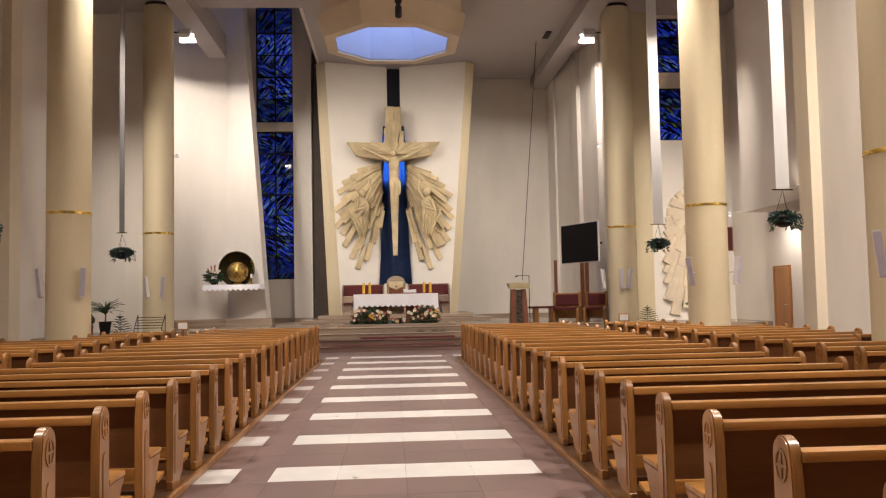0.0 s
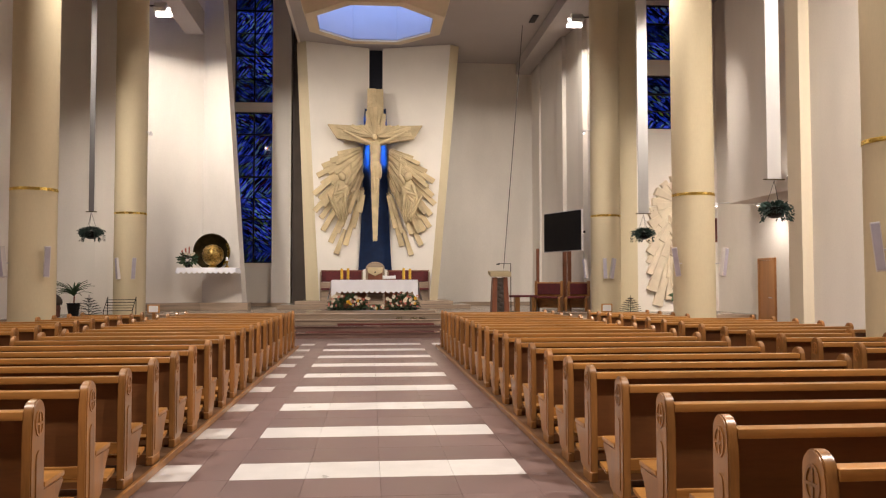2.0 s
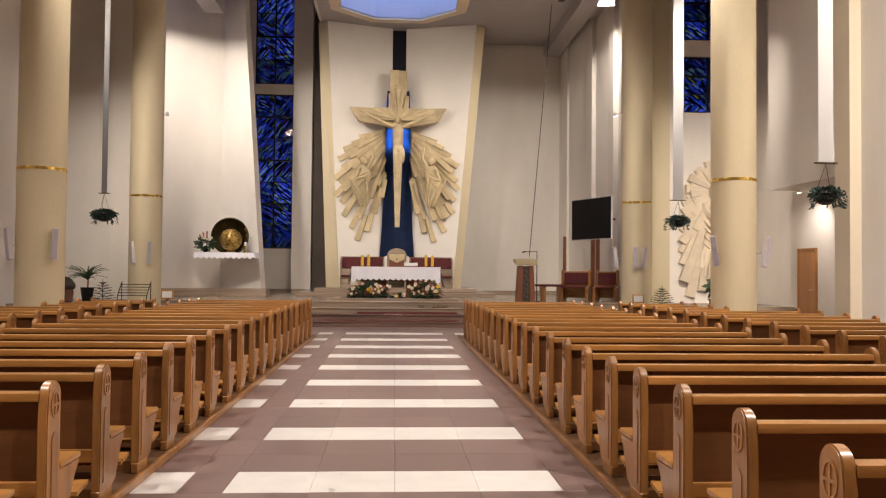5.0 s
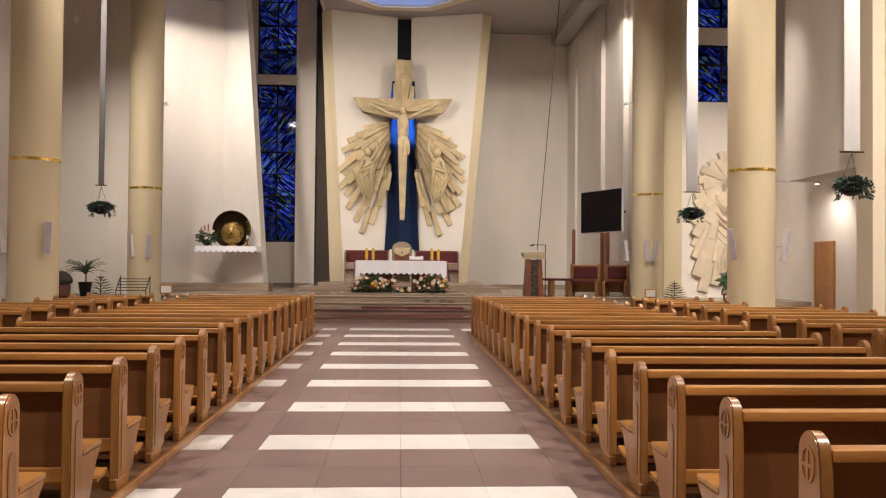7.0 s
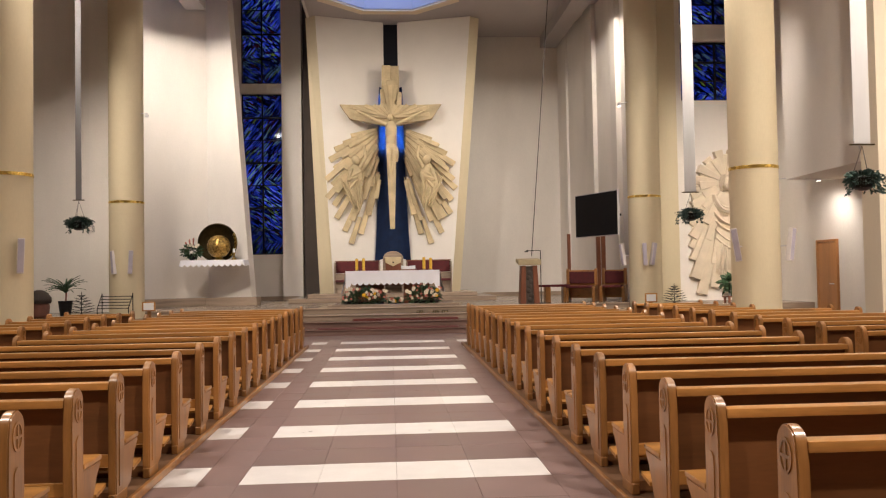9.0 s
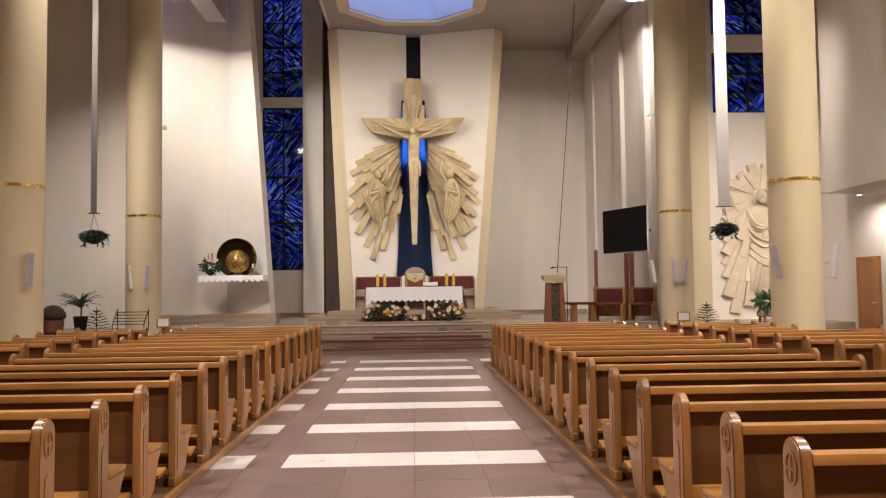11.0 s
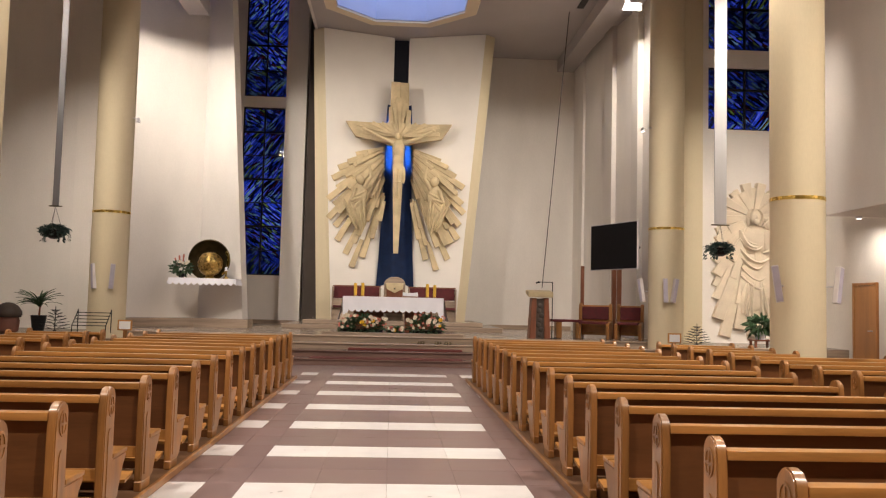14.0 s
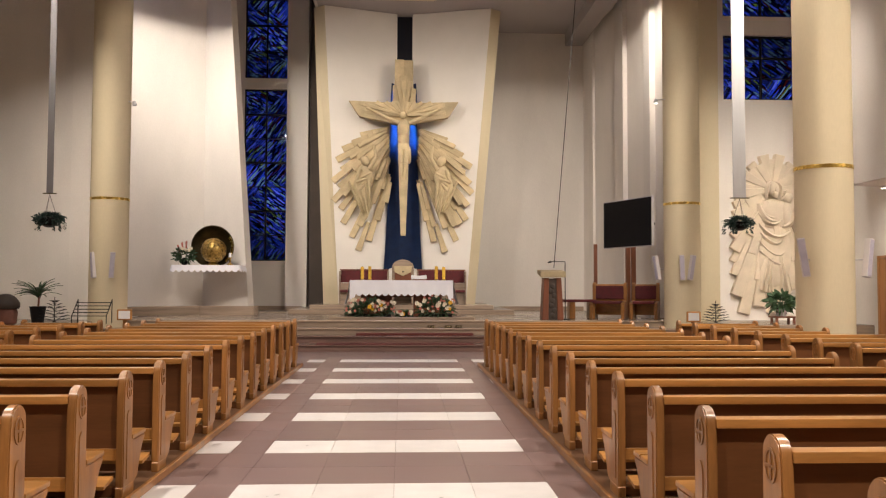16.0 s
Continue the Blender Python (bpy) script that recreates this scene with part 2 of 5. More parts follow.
def part(name, bm, mat, parent=None, label="", smooth=False):
    ob = new(name, mesh_of(name, bm, mat, smooth))
    ob.parent = parent
    return tagged(ob, label)


def thing(name, at, label, category, group="", kind=""):
    ob = new(name)
    ob.empty_display_size = 0.2
    ob.matrix_basis = at if isinstance(at, Matrix) else Matrix.Translation(at)
    return tagged(ob, label, category, group, kind)


def structure(name, bm, mat, label, smooth=False, category=""):
    return tagged(part(name, bm, mat, None, "", smooth), label, category or name.rstrip("_0123456789").replace("_", " "), "", "structure")


B = bmesh.new

# ---- the large structure ----
TOP = 11.0          # ceiling height
PLAT = 0.64         # sanctuary floor
NICHE = 26.8        # end walls of the side aisles
BACK = 35.3         # wall behind the altar

structure("floor", box(B(), -13, 13, -7, 37, -0.25, -0.012), M_JOINT, "dark grout bed under the tiled church floor", category="floor")

# side aisles: outer walls, end walls, wall fins
for s, side in ((1, "east"), (-1, "west")):
    near_end = 19.0 if s > 0 else 23.9
    pil = near_end - 0.75 if s > 0 else 21.05
    def flip(plan):
        return [(s * x, y) for x, y in plan]
    structure(f"wall_{side}_near", upright(B(), flip([(9.8, -7), (9.8, near_end), (11.3, near_end), (11.3, -7)]), 0, TOP), M_WALL, "white plastered side wall of the nave", category="wall")
    structure(f"wall_{side}_far", upright(B(), flip([(11.3, near_end), (11.3, NICHE + 0.3), (11.7, NICHE + 0.3), (11.7, near_end)]), 0, TOP), M_WALL, "white plastered outer aisle wall", category="wall")
    bm = upright(B(), flip([(9.55, pil), (9.55, pil + 0.6), (9.8, pil + 0.6), (9.8, pil)]), 0, TOP)
    structure(f"pilaster_{side}", bm, M_CREAM, "shallow cream wall pilaster", category="pilaster")
structure("wall_rear", box(B(), -11.3, 11.3, -7.4, -7.0, 0, TOP), M_WALL, "white plastered rear wall of the nave", category="wall")
# overhang above the side door
structure("wall_east_overhang", box(B(), 9.8, 11.3, 19.0, 22.6, 3.76, TOP), M_WALL, "white plastered wall over the door recess", category="wall")

# end wall of the west aisle, and of the east aisle with its window opening
structure("wall_west_end", box(B(), -11.3, -7.7, NICHE, NICHE + 0.4, 0, TOP), M_WALL, "white plastered end wall of the aisle", category="wall")

bm = B()
box(bm, 7.7, 8.75, NICHE, NICHE + 0.4, 0, TOP)
box(bm, 10.95, 11.3, NICHE, NICHE + 0.4, 0, TOP)
box(bm, 8.75, 10.95, NICHE, NICHE + 0.4, 0, 6.63)
box(bm, 8.75, 10.95, NICHE, NICHE + 0.4, 8.42, 8.93)
box(bm, 8.75, 10.95, NICHE, NICHE + 0.4, 10.8, TOP)
structure("wall_east_end", bm, M_WALL, "white plastered aisle end wall with a stained window", category="wall")


def window(name, label, x0, x1, y, spans, cols):
    """A tall window of dark bars and stained panes, in bands from z0 to z1 with so many rows."""
    win = thing(name, (0, 0, 0), label, "window", "", "structure")
    for z0, z1, nrow in spans:
        bm = B()
        for a, b, c, d in ((x0, x1, z0, z0 + 0.05), (x0, x1, z1 - 0.05, z1), (x0, x0 + 0.05, z0 + 0.05, z1 - 0.05), (x1 - 0.05, x1, z0 + 0.05, z1 - 0.05)):
            box(bm, a, b, y, y + 0.06, c, d)
        part("window_frame", bm, M_DARK, win, "dark metal window frame")
        dz, dx = (z1 - z0 - 0.1) / nrow, (x1 - x0 - 0.1) / cols
        for r in range(1, nrow):
            t = 0.035 if r % 2 == 0 else 0.016
            part("glazing_bar", box(B(), x0 + 0.05, x1 - 0.05, y + 0.002, y + 0.05, z0 + 0.05 + dz * r - t, z0 + 0.05 + dz * r + t), M_DARK, win)
        for c in range(1, cols):
            part("mullion", box(B(), x0 + 0.05 + dx * c - 0.03, x0 + 0.05 + dx * c + 0.03, y - 0.003, y + 0.055, z0 + 0.05, z1 - 0.05), M_DARK, win)
        for r in range(nrow):
            for c in range(cols):
                part("pane", box(B(), x0 + 0.05 + dx * c, x0 + 0.05 + dx * (c + 1), y + 0.02, y + 0.032, z0 + 0.05 + dz * r, z0 + 0.05 + dz * (r + 1)), M_STAINED, win)


window("window_1", "tall dark blue stained-glass window", -5.75, -4.16, BACK, ((2.42, 8.72, 7), (9.12, 15.0, 6)), 2)
window("window_2", "blue stained-glass window above the relief", 8.75, 10.95, NICHE + 0.12, ((6.63, 8.42, 3), (8.93, 10.8, 3)), 2)

# chancel walls
structure("pilaster_far_east", box(B(), 7.72, 8.5, NICHE - 0.25, NICHE, 0, TOP - 0.1), M_BEIGE, "beige pilaster behind the column", category="pilaster")
structure("pilaster_far_west", box(B(), -8.5, -7.72, NICHE - 0.2, NICHE, 0, TOP - 0.1), M_WALL, "white pilaster behind the column", category="pilaster")
structure("wall_chancel_east", upright(B(), wall_plan(6.79, BACK, 7.65, NICHE, 0.4), 0, TOP), M_WALL, "white chancel wall beside the lectern", category="wall")
bm = B()
box(bm, -6.9, -5.75, BACK, BACK + 0.4, 0, 15)
box(bm, -5.75, -4.16, BACK - 0.1, BACK + 0.4, 0, 2.42)
box(bm, -5.75, -4.16, BACK - 0.1, BACK + 0.4, 8.72, 9.12)
structure("wall_window_west", bm, M_WALL, "white wall round the tall stained window", category="wall")
structure("pier_west", upright(B(), [(-4.16, 34.9), (-3.38, 34.75), (-3.3, 35.7), (-4.16, 35.7)], 0, 15), M_WALL, "white pier beside the tall window", category="pier")
structure("wall_altar", box(B(), -3.3, 7.0, BACK, BACK + 0.4, 0, TOP + 4), M_WALL, "white wall behind the altar", category="wall")
structure("wall_chancel_west", upright(B(), wall_plan(-9.6, 28.9, -6.2, 31.2, 0.4), 0, TOP + 4), M_WALL, "white chancel wall with bright lamp light", category="wall")
bm = solid(B(), [(-6.6, 31.4, 0), (-4.6, 30.6, 0), (-5.72, 30.95, 15), (-6.6, 31.4, 15)], [(-6.6, 31.8, 0), (-4.5, 30.95, 0), (-5.6, 31.3, 15), (-6.6, 31.8, 15)])
structure("wall_slab_west", bm, M_WALL, "white wall slab with a leaning edge", category="wall")

# Unseen wall added to stop outside light leaking in behind the slab.
structure("wall_window_side", box(B(), -7.0, -6.62, 31.6, 35.3, 0, 15), M_WALL, "white side wall of the window bay", category="wall")
# Dark sheet put in the gap, where only shade falls.
structure("wall_recess_west", box(B(), -3.32, -2.0, 34.9, 35.1, PLAT, 14.9), M_SHADE, "recess beside the altar panel with its shade as dark grey", category="wall")

# ceilings
bm = B()
box(bm, -6.1, 6.1, -7, 23.9, TOP, TOP + 0.4)
box(bm, -6.1, -1.9, 23.9, 26.5, TOP, TOP + 0.4)
box(bm, 1.9, 6.1, 23.9, 35.3, TOP, TOP + 0.4)
box(bm, -2.85, 1.9, 27.7, 35.3, TOP, TOP + 0.4)
box(bm, -2.85, -1.9, 26.5, 27.7, TOP, TOP + 0.4)
for s in (-1, 1):
    x0, x1 = sorted((s * 6.75, s * 11.4))
    box(bm, x0, x1, -7, NICHE, TOP - 0.1, TOP + 0.3)
box(bm, 6.75, 8.2, NICHE, 35.3, TOP - 0.1, TOP + 0.3)
box(bm, -8.0, -2.85, 26.5, 36, 15, 15.3)
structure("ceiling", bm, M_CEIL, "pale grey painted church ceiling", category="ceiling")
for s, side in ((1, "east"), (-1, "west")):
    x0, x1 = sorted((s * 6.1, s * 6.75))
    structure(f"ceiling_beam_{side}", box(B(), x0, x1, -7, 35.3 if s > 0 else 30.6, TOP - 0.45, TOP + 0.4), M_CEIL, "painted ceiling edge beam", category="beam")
structure("ceiling_shaft_wall", box(B(), -2.95, -2.85, 26.5, 35.3, TOP, 15), M_WALL, "white upstand beside the tall window", category="wall")
structure("ceiling_shaft_front", box(B(), -8, -2.85, 26.4, 26.5, TOP + 0.4, 15), M_WALL, "white upstand before the tall window", category="wall")

# sanctuary platform and steps
def slab(x0, x1, y0, y1, z0, z1, w=0.012):
    return bevel(box(B(), x0, x1, y0, y1, z0, z1), w, 1)
for i, (y, z) in enumerate(((24.3, 0.16), (24.9, 0.32), (25.5, 0.48), (26.3, PLAT))):
    y1 = (24.9, 25.5, 26.3, 36)[i]
    flight = structure(f"step_{i + 1}", slab(-7.5, 7.5, y, y1 + 0.05 if i < 3 else y1, -0.01, z), M_STEPD if i < 2 else M_STEP, "polished stone step of the sanctuary", category="step")
    for k in range(6):
        part("nosing", bevel(box(B(), -7.49 + 2.5 * k, -4.996 + 2.5 * k, y - 0.028, y + 0.30, z - 0.034, z + 0.004), 0.008, 1), M_NOSE if i > 1 else M_STEPD, flight)
structure("step_5", slab(-3.5, 3.6, 31.0, 35.2, PLAT, PLAT + 0.14), M_STEP, "polished stone step behind the altar", category="step")
structure("step_6", slab(-2.9, 3.0, 31.5, 35.2, PLAT + 0.14, PLAT + 0.28), M_STEP, "polished stone step behind the altar", category="step")
bm = upright(B(), [(-7.9, 28.9), (-6.1, 30.35), (-4.4, 30.0), (-4.4, 30.9), (-6.4, 31.35), (-7.9, 30.0)], PLAT, PLAT + 0.26)
for s, y0 in ((-1, 22.9), (1, 24.15)):
    x0, x1 = sorted((s * 7.52, s * 11.3))
    structure(f"step_{9 + s}", slab(x0, x1, y0, NICHE, -0.01, PLAT), M_STEP, "raised stone floor at the aisle end", category="step")
for n, (x0, x1, y) in enumerate(((3.62, 6.76, BACK), (-5.75, -4.17, BACK - 0.1), (-4.15, -3.5, 34.74))):
    structure(f"baseboard_{n + 1}", bevel(box(B(), x0, x1, y - 0.025, y - 0.002, PLAT, PLAT + 0.15), 0.005, 1), M_STEP, "brown stone skirting along the chancel wall", category="baseboard")
structure("step_7", bm, M_STEP, "stone plinth along the chancel wall", category="step")


# ---- columns ----
def column(x, y, band, label):
    base = thing("column", (x, y, 0), label, "column", "round columns of the nave")
    part("shaft", lathe(B(), [(0.46, 0), (0.46, band), (0.46, 10.76), (0.445, 10.79)], n=48), M_BEIGE, base, smooth=True)
    part("band", lathe(B(), [(0.45, band - 0.032), (0.47, band - 0.03), (0.47, band + 0.03), (0.45, band + 0.032)], n=48), M_GOLD, base, "thin polished gold band", smooth=True)
    # The shadow ring under the ceiling is put in as a dark cylinder.
    part("neck", lathe(B(), [(0.41, 10.77), (0.41, TOP - 0.08)], n=32), M_DARK, base, "dark ring for the shadow at the column top", smooth=True)
    return base
for s in (-1, 1):
    for x, y, band in ((6.9, 3.5, 3.4), (7.0, 11.0, 3.45), (7.14, 18.5, 3.53), (7.29, 26.0, 3.67)):
        column(s * x, y, band, "tall round beige column with a gold band")


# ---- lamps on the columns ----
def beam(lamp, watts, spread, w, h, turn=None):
    """The light that leaves a floodlight's lens, or its added second lens turned by its own matrix."""
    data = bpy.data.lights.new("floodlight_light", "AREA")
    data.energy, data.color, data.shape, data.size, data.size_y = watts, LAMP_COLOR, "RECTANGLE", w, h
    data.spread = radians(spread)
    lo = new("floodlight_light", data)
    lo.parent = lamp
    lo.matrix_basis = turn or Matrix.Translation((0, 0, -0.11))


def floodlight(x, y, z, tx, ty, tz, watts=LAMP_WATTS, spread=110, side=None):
    """A floodlight on the nearest column; side (target, watts, spread) adds a visor that cuts the beam and a made-up
    second, turned lens.
    """
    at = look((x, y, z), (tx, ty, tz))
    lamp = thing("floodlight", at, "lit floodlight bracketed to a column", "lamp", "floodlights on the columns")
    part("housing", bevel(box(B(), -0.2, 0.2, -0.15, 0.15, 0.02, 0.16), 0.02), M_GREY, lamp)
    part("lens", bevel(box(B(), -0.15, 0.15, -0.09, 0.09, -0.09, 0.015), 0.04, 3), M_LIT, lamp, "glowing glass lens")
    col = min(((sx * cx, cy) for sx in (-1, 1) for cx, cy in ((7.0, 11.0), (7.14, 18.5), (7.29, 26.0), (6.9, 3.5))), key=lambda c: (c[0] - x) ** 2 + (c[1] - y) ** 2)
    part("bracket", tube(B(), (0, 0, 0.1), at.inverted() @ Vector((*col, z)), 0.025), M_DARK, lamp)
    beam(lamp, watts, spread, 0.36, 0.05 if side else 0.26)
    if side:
        # Visor added to cut off the top of the beam.
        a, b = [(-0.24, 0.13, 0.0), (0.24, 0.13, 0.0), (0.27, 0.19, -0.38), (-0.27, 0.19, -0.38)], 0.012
        part("visor", solid(B(), a, [(p, q + b, r) for p, q, r in a]), M_GREY, lamp, "sloping metal visor added to cut off the beam")
        # Second lens is an addition that lights the cross; the lamp itself has one.
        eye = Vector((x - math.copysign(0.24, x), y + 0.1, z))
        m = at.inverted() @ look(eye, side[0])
        part("added_lens", bmesh_at(bevel(box(B(), -0.08, 0.08, -0.06, 0.06, 0.01, 0.07), 0.03, 3), m), M_LIT, lamp, "second glowing lens added to light the cross")
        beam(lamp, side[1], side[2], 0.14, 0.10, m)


def bmesh_at(bm, m):
    bmesh.ops.transform(bm, matrix=m, verts=bm.verts[:])
    return bm


M_LIT = bpy.data.materials.new("lit_lens")
M_LIT.use_nodes = True
M_LIT.node_tree.nodes["Principled BSDF"].inputs["Emission Color"].default_value = (1, 0.95, 0.85, 1)
M_LIT.node_tree.nodes["Principled BSDF"].inputs["Emission Strength"].default_value = 6

floodlight(-6.58, 26.38, 10.05, -6.4, 30.6, 6.4, 160, 115, ((0.3, 33.3, 5.6), 50, 70))
floodlight(6.52, 26.38, 10.05, 6.6, 30.4, 6.4, 110, 110, ((-0.1, 33.3, 5.6), 50, 70))
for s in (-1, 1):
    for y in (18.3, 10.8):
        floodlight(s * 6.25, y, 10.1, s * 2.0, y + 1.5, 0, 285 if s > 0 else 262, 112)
    # Unseen fill pair added beside the columns to brighten the altar from the front.
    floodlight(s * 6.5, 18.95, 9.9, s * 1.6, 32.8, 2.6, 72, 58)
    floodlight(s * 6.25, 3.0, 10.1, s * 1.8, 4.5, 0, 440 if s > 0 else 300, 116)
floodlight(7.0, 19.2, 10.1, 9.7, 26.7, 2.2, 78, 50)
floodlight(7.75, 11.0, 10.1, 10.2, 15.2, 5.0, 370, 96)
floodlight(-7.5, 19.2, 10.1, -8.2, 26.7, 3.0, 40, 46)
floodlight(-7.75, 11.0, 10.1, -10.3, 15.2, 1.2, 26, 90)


# ---- octagonal skylight ----
def octagon(r, cx=0.0, cy=24.8, ry=None):
    ry = ry or r
    return [(cx + r * math.cos(radians(22.5 + 45 * i)) / math.cos(radians(22.5)), cy + ry * math.sin(radians(22.5 + 45 * i)) / math.cos(radians(22.5))) for i in range(8)]


def hood(bm, levels):
    """A ring of stacked octagons, closed from the first back to the first."""
    v = [[bm.verts.new((x, y, z)) for x, y in octagon(r, 0.03, 25.8)] for r, z in levels]
    for a, b in zip(v, v[1:] + v[:1]):
        for i in range(8):
            bm.faces.new((a[i], a[(i + 1) % 8], b[(i + 1) % 8], b[i]))
    bmesh.ops.recalc_face_normals(bm, faces=bm.faces[:])
    return bm


structure("skylight_hood", hood(B(), [(2.07, 9.55), (2.29, 10.25), (2.15, 10.3), (2.15, TOP + 0.5), (1.78, TOP + 0.5), (1.78, 9.63), (1.75, 9.55)]), M_HOOD, "cream octagonal hood of the roof light", category="skylight")
structure("skylight_lining", hood(B(), [(1.775, 9.62), (1.775, TOP + 0.49), (1.74, TOP + 0.49), (1.74, 9.62)]), M_LINING, "roof light lining with blue skylight put into its colour", category="skylight")
bm = B()
v = [bm.verts.new((x, y, TOP + 0.5)) for x, y in octagon(2.3, 0.03, 25.8)]
bm.faces.new(v)
bmesh.ops.solidify(bm, geom=bm.faces[:], thickness=0.05)
structure("skylight_pane", bm, M_MILK, "milky blue pane of the roof light", category="skylight")

# Lamp added under the pane in place of the sky's light.
data = bpy.data.lights.new("skylight_light", "AREA")
data.energy, data.color, data.shape, data.size = 62, (0.55, 0.66, 1.0), "DISK", 3.0
lo = new("skylight_light", data)
lo.matrix_basis = pose(0.03, 25.8, TOP + 0.42)

# ---- pews ----
def pew(name, x0, x1, label, group):
    """A pew along x; y = 0 is the rear face of its end panels, seat towards +y."""
    base = thing(name, (0, 0, 0), label, "pew", group)
    prof = [(-0.012, 0.0), (0.20, 0.0), (0.20, 0.10), (0.30, 0.14), (0.345, 0.24), (0.40, 0.34), (0.46, 0.40), (0.46, 0.425), (0.17, 0.425), (0.17, 0.845)]
    prof += [(0.085 + 0.085 * math.cos(a), 0.845 + 0.085 * math.sin(a)) for a in [math.pi * i / 10 for i in range(1, 10)]] + [(0, 0.845), (-0.006, 0.80), (-0.012, 0.70)]
    w = 0.055
    for x in (x0, x1 - w):
        out = 1 if x > x0 else -1
        bm = solid(B(), [(x, y, z) for y, z in prof], [(x + w, y, z) for y, z in prof])
        bmesh.ops.bevel(bm, geom=[e for e in bm.edges if abs(e.verts[0].co.x - e.verts[1].co.x) < 1e-4], offset=0.007, segments=2, affect="EDGES")
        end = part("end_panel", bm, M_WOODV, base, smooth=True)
        bm = B()
        xf = x + w if out > 0 else x
        n = 20
        pts = [(0.085 + 0.055 * math.cos(6.2832 * i / n), 0.80 + 0.075 * math.sin(6.2832 * i / n)) for i in range(n)]
        inn = [(0.085 + 0.042 * math.cos(6.2832 * i / n), 0.80 + 0.062 * math.sin(6.2832 * i / n)) for i in range(n)]
        xa, xb = sorted((xf - out * 0.004, xf + out * 0.006))
        v = [[bm.verts.new((xx, y, z)) for y, z in o] for o, xx in ((pts, xa), (pts, xb), (inn, xb), (inn, xa))]
        for a, b in zip(v, v[1:] + v[:1]):
            for i in range(n):
                bm.faces.new((a[i], a[(i + 1) % n], b[(i + 1) % n], b[i]))
        box(bm, xa, xb, 0.078, 0.092, 0.735, 0.865)
        box(bm, xa, xb, 0.04, 0.13, 0.79, 0.804)
        bmesh.ops.recalc_face_normals(bm, faces=bm.faces[:])
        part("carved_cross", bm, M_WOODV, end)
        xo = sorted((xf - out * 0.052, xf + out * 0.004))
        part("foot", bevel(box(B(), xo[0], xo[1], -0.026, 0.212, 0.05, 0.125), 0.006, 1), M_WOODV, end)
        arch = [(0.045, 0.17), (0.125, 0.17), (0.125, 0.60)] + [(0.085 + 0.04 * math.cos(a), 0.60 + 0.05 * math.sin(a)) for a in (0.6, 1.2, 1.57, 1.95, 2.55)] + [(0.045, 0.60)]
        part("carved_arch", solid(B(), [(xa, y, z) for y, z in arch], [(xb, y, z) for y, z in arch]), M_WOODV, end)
    a, b = x0 + w, x1 - w
    part("top_rail", bevel(box(B(), a, b, -0.005, 0.10, 0.825, 0.872), 0.006), M_WOOD, base, smooth=True)
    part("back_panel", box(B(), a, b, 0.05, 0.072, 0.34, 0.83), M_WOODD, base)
    part("lower_rail", bevel(box(B(), a, b, 0.03, 0.085, 0.30, 0.385), 0.008), M_WOOD, base)
    bm = bevel(box(B(), x0 - 0.004, x1 + 0.004, 0.176, 0.475, 0.427, 0.46), 0.010)
    part("seat", box(bm, a, b, 0.075, 0.18, 0.427, 0.459), M_WOOD, base, smooth=True)
    bm = solid(B(), [(a, -0.23, 0.16), (a, -0.05, 0.19), (a, -0.05, 0.215), (a, -0.23, 0.185)], [(b, -0.23, 0.16), (b, -0.05, 0.19), (b, -0.05, 0.215), (b, -0.23, 0.185)])
    part("kneeler", bm, M_WOOD, base)
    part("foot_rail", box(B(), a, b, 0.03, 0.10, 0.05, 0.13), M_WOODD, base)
    return base


PITCH = 0.835
ROWS_EAST = [2.66, 3.49, 4.33, 5.14, 5.965, 6.77, 7.50, 8.29, 9.11, 9.95] + [10.83 + 0.85 * k for k in range(12)]
ROWS_WEST = [2.72, 3.55, 4.37, 5.2, 6.06, 6.88, 7.68, 8.45, 9.22, 10.05, 10.92, 11.75] + [12.59 + 0.845 * k for k in range(10)]
LBL = "varnished honey-brown wooden pew with carved rounded ends"
for x0, x1, rows, grp in ((1.59, 4.14, ROWS_EAST, "pews of the east centre block"), (-4.41, -1.885, ROWS_WEST, "pews of the west centre block")):
    first = pew("pew", x0, x1, LBL, grp)
    first.matrix_basis = pose(0, rows[0], 0.0)
    for y in rows[1:]:
        copy_thing(first, pose(0, y, 0.0))
for x0, x1, xs, grp in ((5.03, 7.5, 6.5, "pews of the east side block"), (-7.6, -5.2, -6.55, "pews of the west side block")):
    first = second = None
    for y in [2.95 + PITCH * k for k in range(21)]:
        long = y < 17.0 and not 10.0 < y < 11.4 and not 2.5 < y < 3.9
        if long:
            first = copy_thing(first, pose(0, y, 0.0)) if first else pew("pew", x0, x1, LBL, grp)
            first.matrix_basis = pose(0, y, 0.0)
        else:
            if second:
                second = copy_thing(second, pose(0, y, 0.0))
            else:
                second = pew("pew", min(x0, xs) if x0 > 0 else xs, xs if x0 > 0 else x1, "short " + LBL, grp)
            second.matrix_basis = pose(0, y, 0.0)
for n, (x0, x1, y1) in enumerate(((1.54, 4.2, 20.9), (-4.46, -1.86, 20.9), (4.97, 6.6, 20.6), (-6.62, -5.14, 20.6))):
    plan = [(x0, 2.0), (x1, 2.0), (x1, y1), (x0, y1)]
    structure(f"pew_platform_{n + 1}", upright(B(), plan, -0.01, 0.05), M_SILL, "low wooden platform under the pews", category="platform")
    if n < 2:
        xe = x0 - 0.03 if n == 0 else x1
        structure(f"platform_edge_{n + 1}", bevel(box(B(), xe - 0.002, xe + 0.032, 1.99, y1, 0.0, 0.066), 0.006, 1), M_WOODV, "worn honey wood strip along the pew platform", category="trim")


